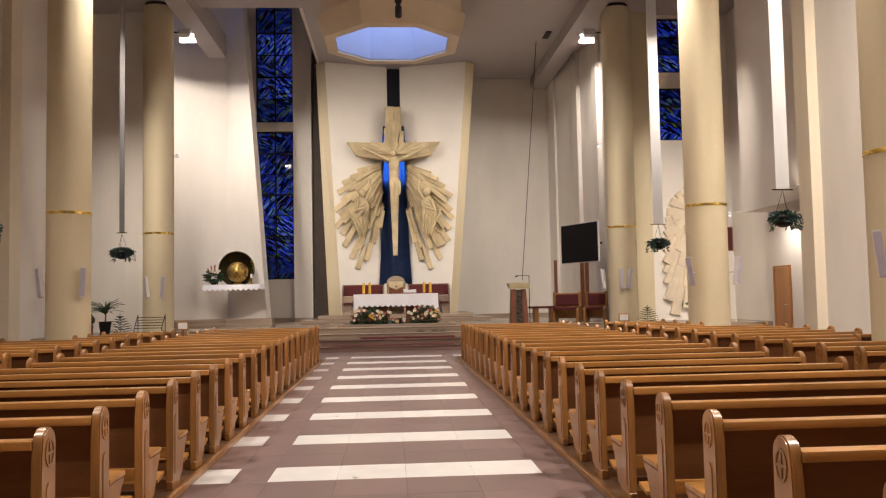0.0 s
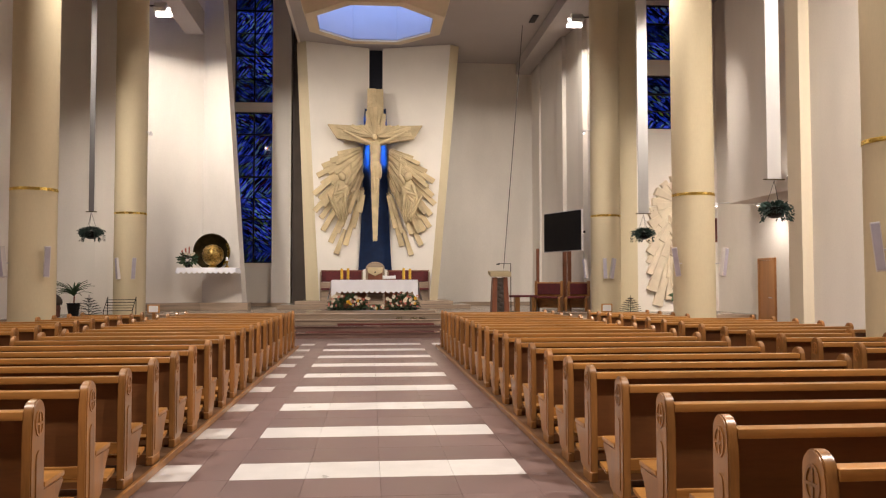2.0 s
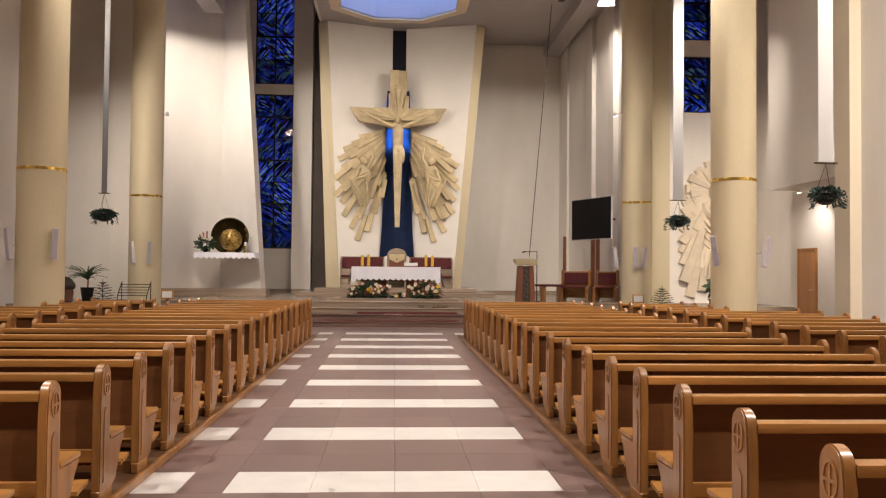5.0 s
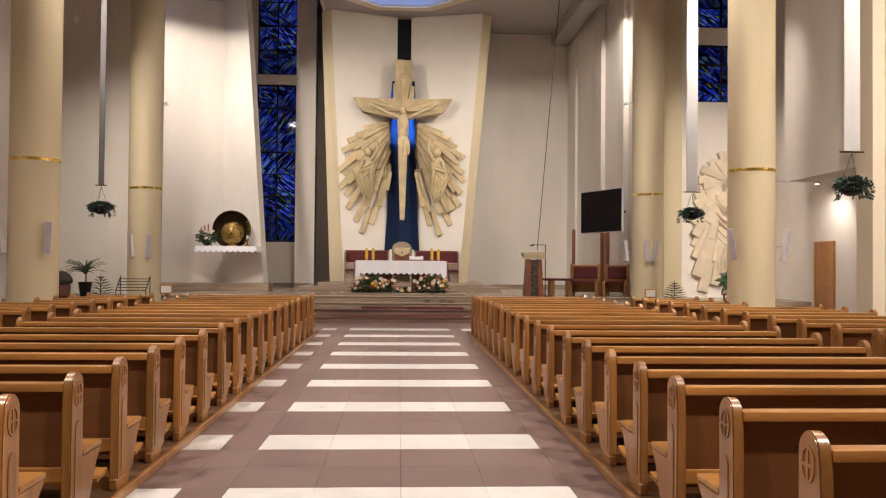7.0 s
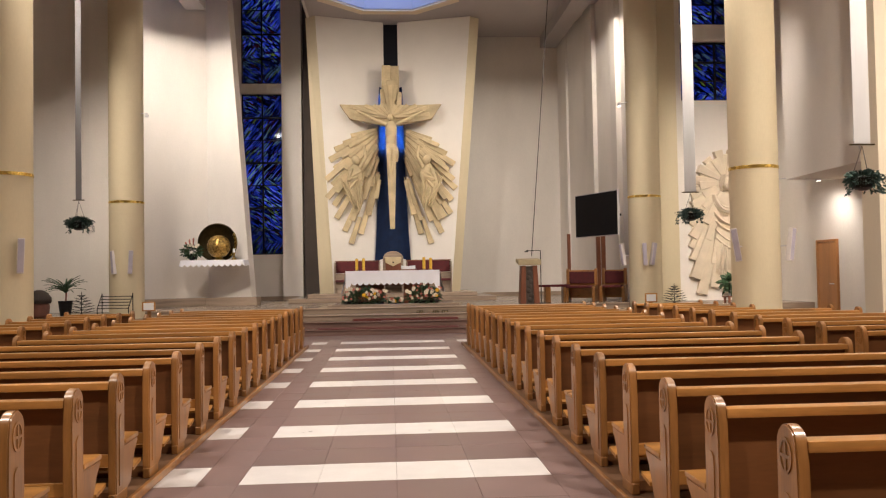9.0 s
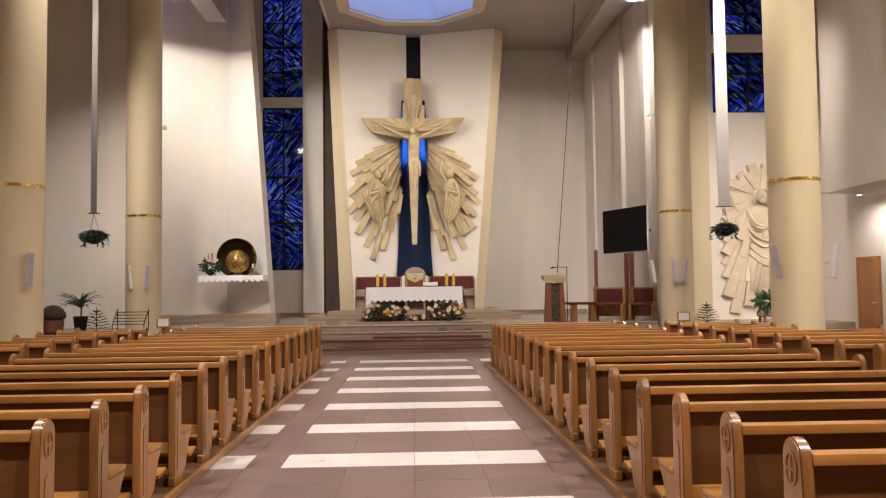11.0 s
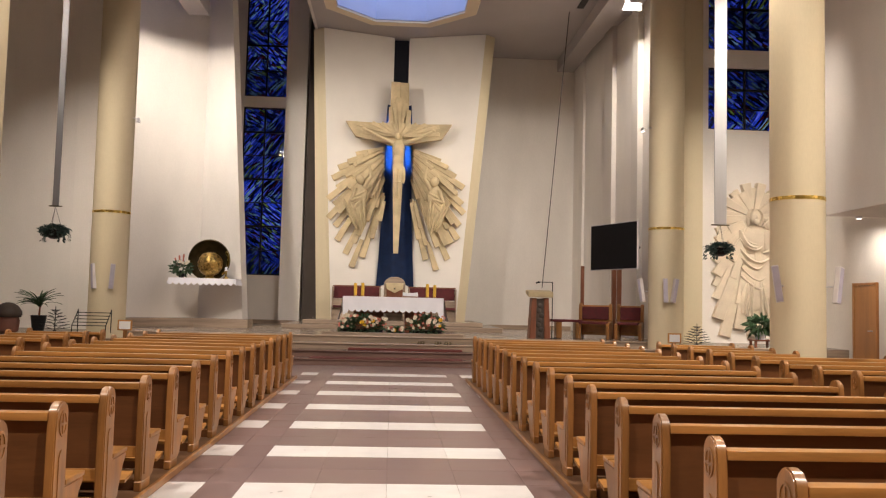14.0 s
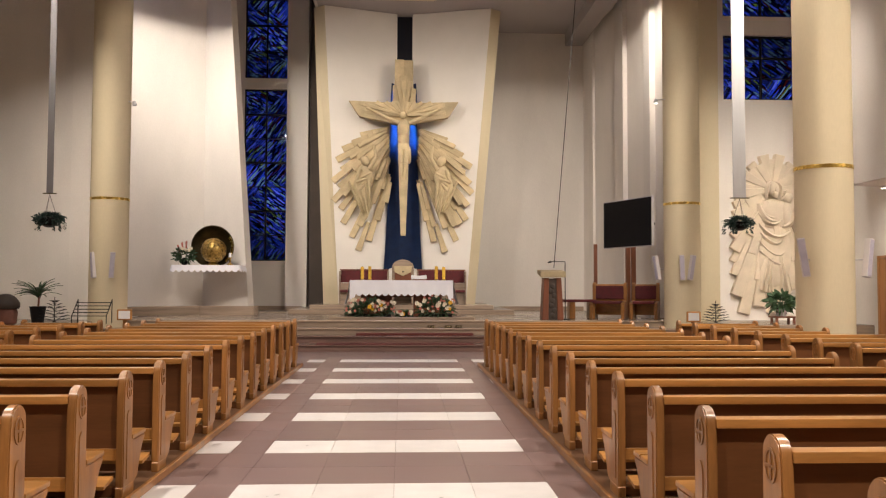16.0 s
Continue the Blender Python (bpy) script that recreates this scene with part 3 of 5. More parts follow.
for n, (x0, x1, y0, y1) in enumerate(((6.6, 7.56, 4.2, 10.2), (6.6, 7.56, 11.7, 17.7), (-7.66, -6.62, 4.2, 10.2), (-7.66, -6.62, 11.7, 17.7))):
    structure(f"pew_platform_{n + 5}", box(B(), x0, x1, y0, y1, -0.01, 0.049), M_SILL, "low wooden platform under the pews", category="platform")

# ---- the altar wall: two angled leaves ----
def leaf_panel(s, name):
    """One plastered leaf: wide above, narrow below, with a beige raking edge."""
    cx = -0.17 if s < 0 else 0.36
    ot, ob = (-2.62, -2.08) if s < 0 else (3.02, 2.20)
    et, eb = (-3.0, -2.60) if s < 0 else (3.38, 2.52)
    zt, zb = 10.98, PLAT + 0.28
    wall = thing(name, (0, 0, 0), "white altar panel with a raking beige edge", "panel", "", "structure")
    front = [(cx, 33.35, zb), (ob, 32.75, zb), (ot, 32.55, zt), (cx, 33.35, zt)]
    back = [(x, y + 0.25, z) for x, y, z in front]
    part("panel_face", solid(B(), front, back), M_PANEL, wall)
    edge = [(ob, 32.75, zb), (eb, 32.95, zb), (et, 32.85, zt), (ot, 32.55, zt)]
    part("panel_edge", solid(B(), [(x, y + 0.004, z) for x, y, z in edge], [(x - s * 0.02, y + 1.2, z) for x, y, z in edge]), M_BEIGE, wall, "beige raking panel edge")


leaf_panel(-1, "altar_panel_west")
leaf_panel(1, "altar_panel_east")
# Near-black box closes the gap between the two leaves from behind.
structure("wall_slot", box(B(), -0.3, 0.5, 33.7, 33.9, 0.9, TOP), M_SLOT, "dark slot between the altar panels", category="wall")


# ---- crucifix and stone rays ----
def plank(a, b, w0, w1, y, depth, y_end=None):
    """A stone slat from a to b (x, z); its face stands at y, or runs from y to y_end."""
    a, b = Vector(a), Vector(b)
    d = (b - a).normalized()
    n = Vector((-d.y, d.x))
    ye = y if y_end is None else y_end
    c = [(a + n * w0 / 2, y), (b + n * w1 / 2, ye), (b - n * w1 / 2, ye), (a - n * w0 / 2, y)]
    bm = solid(B(), [(p.x, q, p.y) for p, q in c], [(p.x, q + depth, p.y) for p, q in c])
    return bevel(bm, 0.012, 1)


def leaf_y(x):
    """Face of the angled altar panel at x."""
    return 33.35 - 0.70 * abs(x - 0.1) / 2.5


CX, CZ = 0.07, 7.25
rg = random.Random(11)
cross = thing("crucifix", (0, 0, 0), "large sandstone cross of radiating carved slats", "crucifix")
bm = solid(B(), [(-0.45, 32.62, 7.72), (-1.78, 32.5, 7.74), (-1.42, 32.5, 7.2), (-0.3, 32.62, 7.02)], [(-0.45, 32.82, 7.72), (-1.78, 32.72, 7.74), (-1.42, 32.72, 7.2), (-0.3, 32.82, 7.02)])
part("arm", bevel(bm, 0.015, 1), M_STONE, cross)
bm = solid(B(), [(0.6, 32.62, 7.72), (1.92, 32.5, 7.74), (1.56, 32.5, 7.2), (0.44, 32.62, 7.02)], [(0.6, 32.82, 7.72), (1.92, 32.72, 7.74), (1.56, 32.72, 7.2), (0.44, 32.82, 7.02)])
part("arm", bevel(bm, 0.015, 1), M_STONE, cross)
part("post", plank((CX, 7.4), (CX, 3.22), 0.46, 0.17, 32.72, 0.14), M_STONE, cross)
part("head_block", plank((CX, 7.6), (CX, 9.2), 0.66, 0.62, 32.74, 0.14), M_STONE, cross)
part("head_block", plank((-0.08, 7.9), (-0.08, 9.19), 0.34, 0.31, 32.62, 0.2), M_STONE, cross)
part("head_block", plank((0.22, 7.9), (0.22, 9.12), 0.30, 0.30, 32.66, 0.2), M_STONE, cross)
part("head_block", plank((0.06, 7.6), (0.05, 8.62), 0.36, 0.26, 32.56, 0.22), M_STONE, cross)
part("head_block", plank((-0.2, 7.6), (-0.23, 8.3), 0.2, 0.16, 32.6, 0.2), M_STONE, cross)
part("head_block", plank((0.36, 7.6), (0.40, 8.2), 0.2, 0.16, 32.6, 0.2), M_STONE, cross)
part("heart_block", plank((CX, 7.73), (CX, 6.98), 1.2, 0.8, 32.64, 0.16), M_STONE, cross)
for k in range(17):
    a = radians(5 + 170 * k / 16)
    c, s_ = math.cos(a), math.sin(a)
    r = 1.5 * rg.uniform(0.85, 1.05) if abs(c) > 0.9 else 1.2
    if abs(r * c) > 0.3:
        r = min(r, 0.46 / max(s_, 0.05), 1.55)
    part("ray", plank((CX + 0.12 * c, CZ + 0.1 * s_), (CX + r * c, CZ + r * s_), 0.06, 0.15, 32.50 + 0.025 * (k % 3), 0.12), M_STONE, cross)


def blob(bm, centre, radii, rot=(0, 0, 0), seg=14):
    m = Matrix.Translation(centre) @ Euler([radians(v) for v in rot]).to_matrix().to_4x4() @ Matrix.Diagonal((*radii, 1))
    bmesh.ops.create_uvsphere(bm, u_segments=seg, v_segments=seg // 2 + 2, radius=1.0, matrix=m)


bm = B()
y0 = 32.40
blob(bm, (CX, y0, 6.78), (0.21, 0.13, 0.33))
blob(bm, (CX - 0.01, y0, 6.42), (0.165, 0.11, 0.26))
blob(bm, (CX, y0, 6.18), (0.20, 0.12, 0.17))
blob(bm, (CX - 0.03, y0 - 0.05, 7.22), (0.10, 0.11, 0.135))
for s in (-1, 1):
    tube(bm, (CX + s * 0.17, y0 + 0.02, 6.98), (CX + s * 0.66, y0 + 0.05, 7.20), 0.07, 0.055)
    tube(bm, (CX + s * 0.66, y0 + 0.05, 7.20), (CX + s * 1.15, y0 + 0.08, 7.45), 0.055, 0.04)
    blob(bm, (CX + s * 1.2, y0 + 0.08, 7.48), (0.07, 0.03, 0.045))
    tube(bm, (CX + s * 0.1, y0, 6.14), (CX + s * 0.08, y0 - 0.06, 5.62), 0.10, 0.075)
    tube(bm, (CX + s * 0.08, y0 - 0.06, 5.62), (CX + s * 0.03, y0 + 0.06, 5.08), 0.07, 0.045)
blob(bm, (CX + 0.2, y0 - 0.02, 5.9), (0.06, 0.06, 0.3))
fig = part("crucifix_figure", bm, M_STONE, None, smooth=True)
tagged(fig, "carved sandstone figure fixed to the cross", "statue")


def ray_wing(s, ends):
    """Slats of three layers that fan out from the heart of the cross, with a figure among them."""
    wing = thing("ray_relief", (0, 0, 0), "fan of overlapping sandstone slats on the altar panel", "relief", "stone ray fans beside the cross")
    heart = Vector((CX, 7.12))
    for k, (x, z) in enumerate(ends):
        v = Vector((x, z)) - heart
        n = Vector((-v.y, v.x)).normalized()
        inner = 0.5 / max(0.1, abs(v.x))
        st = max(inner, 0.2 + 0.05 * (k % 3))
        wide = 0.15 if k == 0 else 0.215
        if k >= len(ends) - 1:
            st = 0.78
        layers = [(st, 1.0, 0.0, 0.07 + 0.05 * (k % 2), wide)]
        if 0 < k < len(ends) - 1:
            layers += [(inner * 1.05, rg.uniform(0.74, 0.9), 0.15, 0.13 + 0.04 * (k % 3), 0.17), (inner * 1.1, rg.uniform(0.5, 0.66), -0.11, 0.2 + 0.03 * (k % 2), 0.14)]
        for q0, q1, off, lift, w in layers:
            p, q = heart + v * q0 + n * off * q0, heart + v * q1 + n * off * q1
            if q1 - q0 < 0.1 or abs(q.x - CX) < 0.5:
                continue
            part("ray", plank(p, q, w * 0.6, w, leaf_y(p.x) - lift, 0.3, leaf_y(q.x) - lift), M_STONE, wing)
    bm = B()
    hx, hz, y = CX + s * 1.28, 5.72, 32.62
    blob(bm, (hx, y - 0.05, hz), (0.15, 0.13, 0.19), (0, s * 25, 0))
    blob(bm, (hx - s * 0.02, y + 0.02, hz - 0.45), (0.22, 0.13, 0.36), (0, s * 14, 0))
    blob(bm, (hx + s * 0.12, y + 0.04, hz - 1.1), (0.25, 0.13, 0.55), (0, s * 16, 0))
    tube(bm, (hx - s * 0.14, y - 0.06, hz - 0.28), (hx - s * 0.36, y - 0.08, hz + 0.1), 0.075, 0.06)
    tube(bm, (hx - s * 0.36, y - 0.08, hz + 0.1), (hx - s * 0.30, y - 0.08, hz + 0.52), 0.06, 0.045)
    tube(bm, (hx + s * 0.16, y - 0.06, hz - 0.3), (hx + s * 0.3, y - 0.10, hz - 0.72), 0.075, 0.06)
    tube(bm, (hx + s * 0.3, y - 0.10, hz - 0.72), (hx - s * 0.02, y - 0.12, hz - 0.62), 0.06, 0.045)
    for j in range(7):
        f = j / 6
        blob(bm, (hx - s * 0.16 + s * 0.5 * f, y - 0.02, hz - 1.12 - 0.1 * (j % 3)), (0.055, 0.10, 0.52 - 0.05 * (j % 2)), (0, s * (4 + 22 * f), 0), 10)
    for j in range(3):
        blob(bm, (hx + s * 0.06 * j, y - 0.06, hz - 0.5 - 0.2 * j), (0.24, 0.07, 0.06), (0, s * (28 + 12 * j), 0), 10)
    tagged(part("relief_figure", bm, M_STONE, None, smooth=True), "carved robed sandstone figure on the ray fan", "statue", "carved figures beside the cross")


ray_wing(-1, [(-1.40, 6.66), (-1.66, 6.34), (-1.98, 6.12), (-2.17, 5.74), (-2.0, 5.42), (-2.30, 5.02), (-2.08, 4.84), (-2.27, 4.36), (-2.03, 4.10), (-1.95, 3.62), (-1.66, 3.16), (-1.40, 3.55), (-1.09, 3.06), (-0.80, 3.75), (-1.44, 2.72)])
ray_wing(1, [(1.50, 6.46), (1.80, 6.22), (2.08, 5.94), (2.36, 5.55), (2.12, 5.25), (2.32, 4.98), (2.40, 4.66), (2.24, 4.24), (2.20, 3.76), (1.98, 3.62), (1.87, 3.06), (1.52, 3.5), (1.12, 3.04), (0.88, 3.75), (1.49, 2.68)])

# blue cloth hanging behind the cross
bm = B()
cols = 14
rows_z = [(2.12, 0.66), (3.0, 0.60), (4.5, 0.53), (6.0, 0.48), (7.2, 0.46), (8.0, 0.45), (8.5, 0.42)]
grid = []
for z, hw in rows_z:
    line = []
    for i in range(cols + 1):
        u = i / cols * 2 - 1
        dip = 0.12 * (1 - u * u) if z < 2.5 else 0.0
        line.append(bm.verts.new((CX + hw * u, 33.12 + 0.22 * (1 - u * u) + 0.02 * math.sin(9 * u + z), z + dip + (0.1 * abs(u) * -1 if z < 2.5 else 0))))
    grid.append(line)
for a, b in zip(grid, grid[1:]):
    for i in range(cols):
        bm.faces.new((a[i], a[i + 1], b[i + 1], b[i]))
bmesh.ops.solidify(bm, geom=bm.faces[:], thickness=0.012)
tagged(part("hanging_cloth", bm, M_NAVY, None, smooth=True), "long navy blue cloth hung behind the cross", "cloth")
for s in (-1, 1):
    for z, h, watts in ((6.75, 0.8, 11), (8.05, 0.5, 9)):
        data = bpy.data.lights.new("blue_backlight", "AREA")
        data.energy, data.color, data.shape, data.size, data.size_y = watts, (0.10, 0.42, 1.0), "RECTANGLE", 0.08, h
        lo = new("blue_backlight", data)
        data.spread = radians(75)
        lo.matrix_basis = look((CX + s * 0.26, 32.93, z), (CX + s * 0.31, 33.25, z - 0.1))

# ---- benches and chair behind the altar ----
for x0, x1 in ((-1.98, -0.42), (0.56, 2.12)):
    bench = thing("wall_bench", (0, 0, PLAT + 0.28), "maroon upholstered bench along the altar panel", "bench", "benches behind the altar")
    part("backrest", bevel(box(B(), x0, x1, 32.42, 32.52, 0.72, 1.12), 0.02), M_MAROON, bench)
    part("top_rail", bevel(box(B(), x0 - 0.03, x1 + 0.03, 32.40, 32.54, 1.12, 1.16), 0.01), M_REDWOOD, bench)
    part("seat", bevel(box(B(), x0, x1, 31.98, 32.42, 0.40, 0.48), 0.02), M_MAROON, bench)
    for x in (x0 - 0.03, x1 - 0.02):
        part("side_panel", bevel(box(B(), x, x + 0.05, 31.98, 32.52, 0, 1.1), 0.01), M_STEP, bench)
    part("plinth", box(B(), x0 + 0.02, x1 - 0.02, 32.1, 32.5, 0, 0.70), M_STEP, bench)
chair = thing("presider_chair", (0.07, 32.0, PLAT + 0.28), "stone and red-brown wood chair with arched back", "chair")
prof = [(-0.36, 0), (-0.36, 1.22)] + [(0.36 * math.cos(a), 1.22 + 0.26 * math.sin(a)) for a in [math.pi * (10 - i) / 10 for i in range(1, 10)]] + [(0.36, 1.22), (0.36, 0)]
part("backrest", bevel(solid(B(), [(x, 0.1, z) for x, z in prof], [(x, 0.25, z) for x, z in prof]), 0.02, 2), M_STEP, chair, "pale stone arched back")
head = [(-0.30, 1.26), (0.30, 1.26), (0.27, 1.06), (0.0, 0.93), (-0.27, 1.06)]
part("head_block", bevel(solid(B(), [(x, 0.02, z) for x, z in head], [(x, 0.1, z) for x, z in head]), 0.012, 1), M_STONE, chair, "pale five-sided stone headpiece")
part("boss", bevel(box(B(), -0.025, 0.025, 0.01, 0.03, 1.05, 1.10), 0.008, 1), M_DARK, chair)
part("back_cushion", bevel(box(B(), -0.27, 0.27, 0.04, 0.1, 0.45, 1.16), 0.02), M_REDWOOD, chair)
part("seat", bevel(box(B(), -0.32, 0.32, -0.4, 0.1, 0.38, 0.46), 0.02), M_REDWOOD, chair)
for x in (-0.36, 0.28):
    part("arm_support", bevel(box(B(), x, x + 0.08, -0.4, 0.1, 0, 0.68), 0.015), M_STEP, chair)

# ---- altar ----
altar = thing("altar", (0, 0, PLAT), "red-brown altar with an arched opening", "altar")
part("tabletop", bevel(box(B(), -1.30, 1.37, 27.0, 28.0, 0.96, 1.03), 0.012), M_REDWOOD, altar)
for x0, x1 in ((-1.05, -0.22), (0.36, 1.12)):
    part("pedestal", bevel(box(B(), x0, x1, 27.15, 27.85, 0, 0.96), 0.02), M_REDWOOD, altar)
part("lintel", bevel(box(B(), -0.22, 0.36, 27.25, 27.75, 0.60, 0.96), 0.02), M_REDWOOD, altar)

# altar cloth with a scalloped hem
def hem_cloth(bm, pts, drop, n, wave, flare=0.05):
    """A thin hanging strip along pts with scallops below; pts are (x, y, z)."""
    top, low = [], []
    total = sum((Vector(b) - Vector(a)).length for a, b in zip(pts, pts[1:]))
    for k in range(n + 1):
        d = total * k / n
        for a, b in zip(pts, pts[1:]):
            ln = (Vector(b) - Vector(a)).length
            if d <= ln + 1e-6:
                break
            d -= ln
        p = Vector(a).lerp(Vector(b), min(1, d / ln))
        dr = drop(p) if callable(drop) else drop
        fold = 0.010 * math.sin(k * 0.55) + 0.010 * math.sin(k * 0.23)
        nrm = (Vector(b) - Vector(a)).cross(Vector((0, 0, 1))).normalized()
        mid = p + nrm * (flare * 0.4 + fold * 0.5) - Vector((0, 0, dr * 0.5))
        end = p + nrm * (flare + fold) - Vector((0, 0, dr + wave * abs(math.sin(k * math.pi / 4))))
        top.append((bm.verts.new(p), bm.verts.new(mid), bm.verts.new(end)))
    for a, b in zip(top, top[1:]):
        bm.faces.new((a[0], b[0], b[1], a[1])), bm.faces.new((a[1], b[1], b[2], a[2]))
    return bm


ztop = PLAT + 1.04
bm = B()
box(bm, -1.34, 1.41, 26.96, 28.04, ztop - 0.004, ztop + 0.004)
hem_cloth(bm, [(-1.34, 28.04, ztop), (-1.34, 26.96, ztop)], lambda p: 0.62, 20, 0.04, 0.14)
hem_cloth(bm, [(-1.34, 26.96, ztop), (1.41, 26.96, ztop)], lambda p: 0.36 + 0.26 * max(0, abs(p.x - 0.03) - 1.2) / 0.17, 64, 0.06)
hem_cloth(bm, [(1.41, 26.96, ztop), (1.41, 28.04, ztop)], lambda p: 0.62, 20, 0.04, 0.14)
tagged(part("altar_cloth", bm, M_LINEN, None, smooth=True), "white lace-edged altar cloth over the altar", "tablecloth")
for x, h in ((-1.02, 0.36), (-0.82, 0.37), (0.97, 0.38), (1.17, 0.36)):
    c = thing("candle", (x, 27.25, ztop + 0.004), "thick yellow altar candle in a low holder", "candle", "candles on the altar")
    part("wax", lathe(B(), [(0.043, 0.03), (0.045, h * 0.5), (0.042, h), (0.02, h - 0.012)], n=14), M_CANDLE, c, smooth=True)
    part("holder", lathe(B(), [(0.06, 0), (0.06, 0.015), (0.03, 0.02), (0.05, 0.035)], n=14), M_GILT, c, smooth=True)
    part("wick", tube(B(), (0, 0, h - 0.015), (0.004, 0, h + 0.02), 0.004, n=5), M_DARK, c)
book = thing("missal_stand", (0.5, 27.3, ztop + 0.004), "open white book on a low sloping stand", "book stand")
part("stand", solid(B(), [(-0.2, -0.12, 0), (0.2, -0.12, 0), (0.2, 0.12, 0), (-0.2, 0.12, 0)], [(-0.2, -0.12, 0.03), (0.2, -0.12, 0.03), (0.2, 0.12, 0.11), (-0.2, 0.12, 0.11)]), M_REDWOOD, book)
for s in (-1, 1):
    part("page_block", solid(B(), [(0, -0.12, 0.032), (s * 0.21, -0.12, 0.032), (s * 0.21, 0.12, 0.112), (0, 0.12, 0.112)], [(0, -0.12, 0.045), (s * 0.21, -0.12, 0.065), (s * 0.21, 0.12, 0.145), (0, 0.12, 0.125)]), M_PAPER, book)

# ---- plants ----
def leaves(bm, n, place, size, rng):
    """Many small pointed leaves; place(rng) gives a point and the way the leaf grows."""
    for _ in range(n):
        p, d = place(rng)
        d = Vector(d).normalized()
        side = d.cross(Vector((rng.uniform(-1, 1), rng.uniform(-1, 1), rng.uniform(-1, 1)))).normalized()
        ln, w = size * rng.uniform(0.7, 1.4), size * rng.uniform(0.22, 0.34)
        p = Vector(p)
        droop = Vector((0, 0, -0.15 * ln))
        v = [bm.verts.new(q) for q in (p, p + d * ln * 0.5 + side * w, p + d * ln + droop, p + d * ln * 0.5 - side * w)]
        bm.faces.new((v[0], v[1], v[2])), bm.faces.new((v[0], v[2], v[3]))
    return bm


def shell(c, r):
    def place(rng):
        u, a = rng.uniform(-0.9, 1), rng.uniform(0, 6.283)
        k = math.sqrt(max(0, 1 - u * u))
        d = Vector((math.cos(a) * k, math.sin(a) * k, u))
        q = rng.uniform(0.35, 0.95)
        return Vector(c) + Vector((d.x * r[0], d.y * r[1], d.z * r[2])) * q, d + Vector((0, 0, rng.uniform(-0.3, 0.5)))
    return place


def hanging_plant(x, y, ztop, width, plant_w, seed, label="hanging basket of trailing blue-green ivy"):
    rng = random.Random(seed)
    st = thing("hanging_strip", (x, y, 0), "long grey metal strip hung from the ceiling", "banner rail", "hanging strips in the aisles")
    part("strip", bevel(box(B(), -width / 2, width / 2, -0.012, 0.012, ztop, TOP - 0.12), 0.004, 1), M_SILVER if x > 0 else M_STRIPD, st)
    part("bottom_bar", bevel(box(B(), -width / 2 - 0.07, width / 2 + 0.07, -0.02, 0.02, ztop - 0.022, ztop), 0.006, 1), M_BRONZE, st, "dark bottom bar")
    pl = thing("hanging_plant", (x, y, ztop - 0.03), label, "plant", "hanging plants in the aisles")
    part("basket", lathe(B(), [(0.06, -0.68), (0.14, -0.64), (0.18, -0.50), (0.17, -0.49)], n=16), M_DARK, pl, smooth=True)
    for a in (0.5, 2.6, 4.7):
        part("cord", tube(B(), (0.16 * math.cos(a), 0.16 * math.sin(a), -0.5), (0, 0, 0), 0.004, n=5), M_DARK, pl)
    bm = leaves(B(), 900, shell((0, 0, -0.5), (plant_w / 2, plant_w / 2.4, 0.12)), 0.058, rng)
    for k in range(9):
        a, r = rng.uniform(0, 6.28), plant_w * rng.uniform(0.3, 0.52)
        leaves(bm, 26, lambda g, a=a, r=r: (((r + g.uniform(-0.04, 0.04)) * math.cos(a), r * math.sin(a) * 0.8, -0.52 - g.uniform(-0.1, 0.2)), (math.cos(a), math.sin(a), -0.6)), 0.055, rng)
    tagged(part("foliage", bm, M_LEAFB, pl), "", "", "", "stuff")


hanging_plant(-7.2, 22.25, 3.42, 0.13, 0.60, 1)
hanging_plant(7.14, 14.75, 3.43, 0.26, 0.55, 2)
hanging_plant(7.26, 22.25, 3.45, 0.28, 0.60, 3)
hanging_plant(-7.14, 14.75, 3.43, 0.26, 0.55, 4)


def bloom(bm, p, r, rng, n=7):
    """A small open flower of several petals."""
    p = Vector(p)
    d = Vector((rng.uniform(-0.5, 0.5), -1, rng.uniform(0.0, 0.9))).normalized()
    a = d.orthogonal().normalized()
    b = d.cross(a)
    for k in range(n):
        t = 6.2832 * k / n
        o, w = a * math.cos(t) + b * math.sin(t), (a * -math.sin(t) + b * math.cos(t)) * r * 0.45
        v = [bm.verts.new(q) for q in (p, p + o * r * 0.6 + w + d * r * 0.35, p + o * r + d * r * 0.2, p + o * r * 0.6 - w + d * r * 0.35)]
        bm.faces.new(v)
    blob(bm, p + d * r * 0.25, (r * 0.3,) * 3, seg=6)


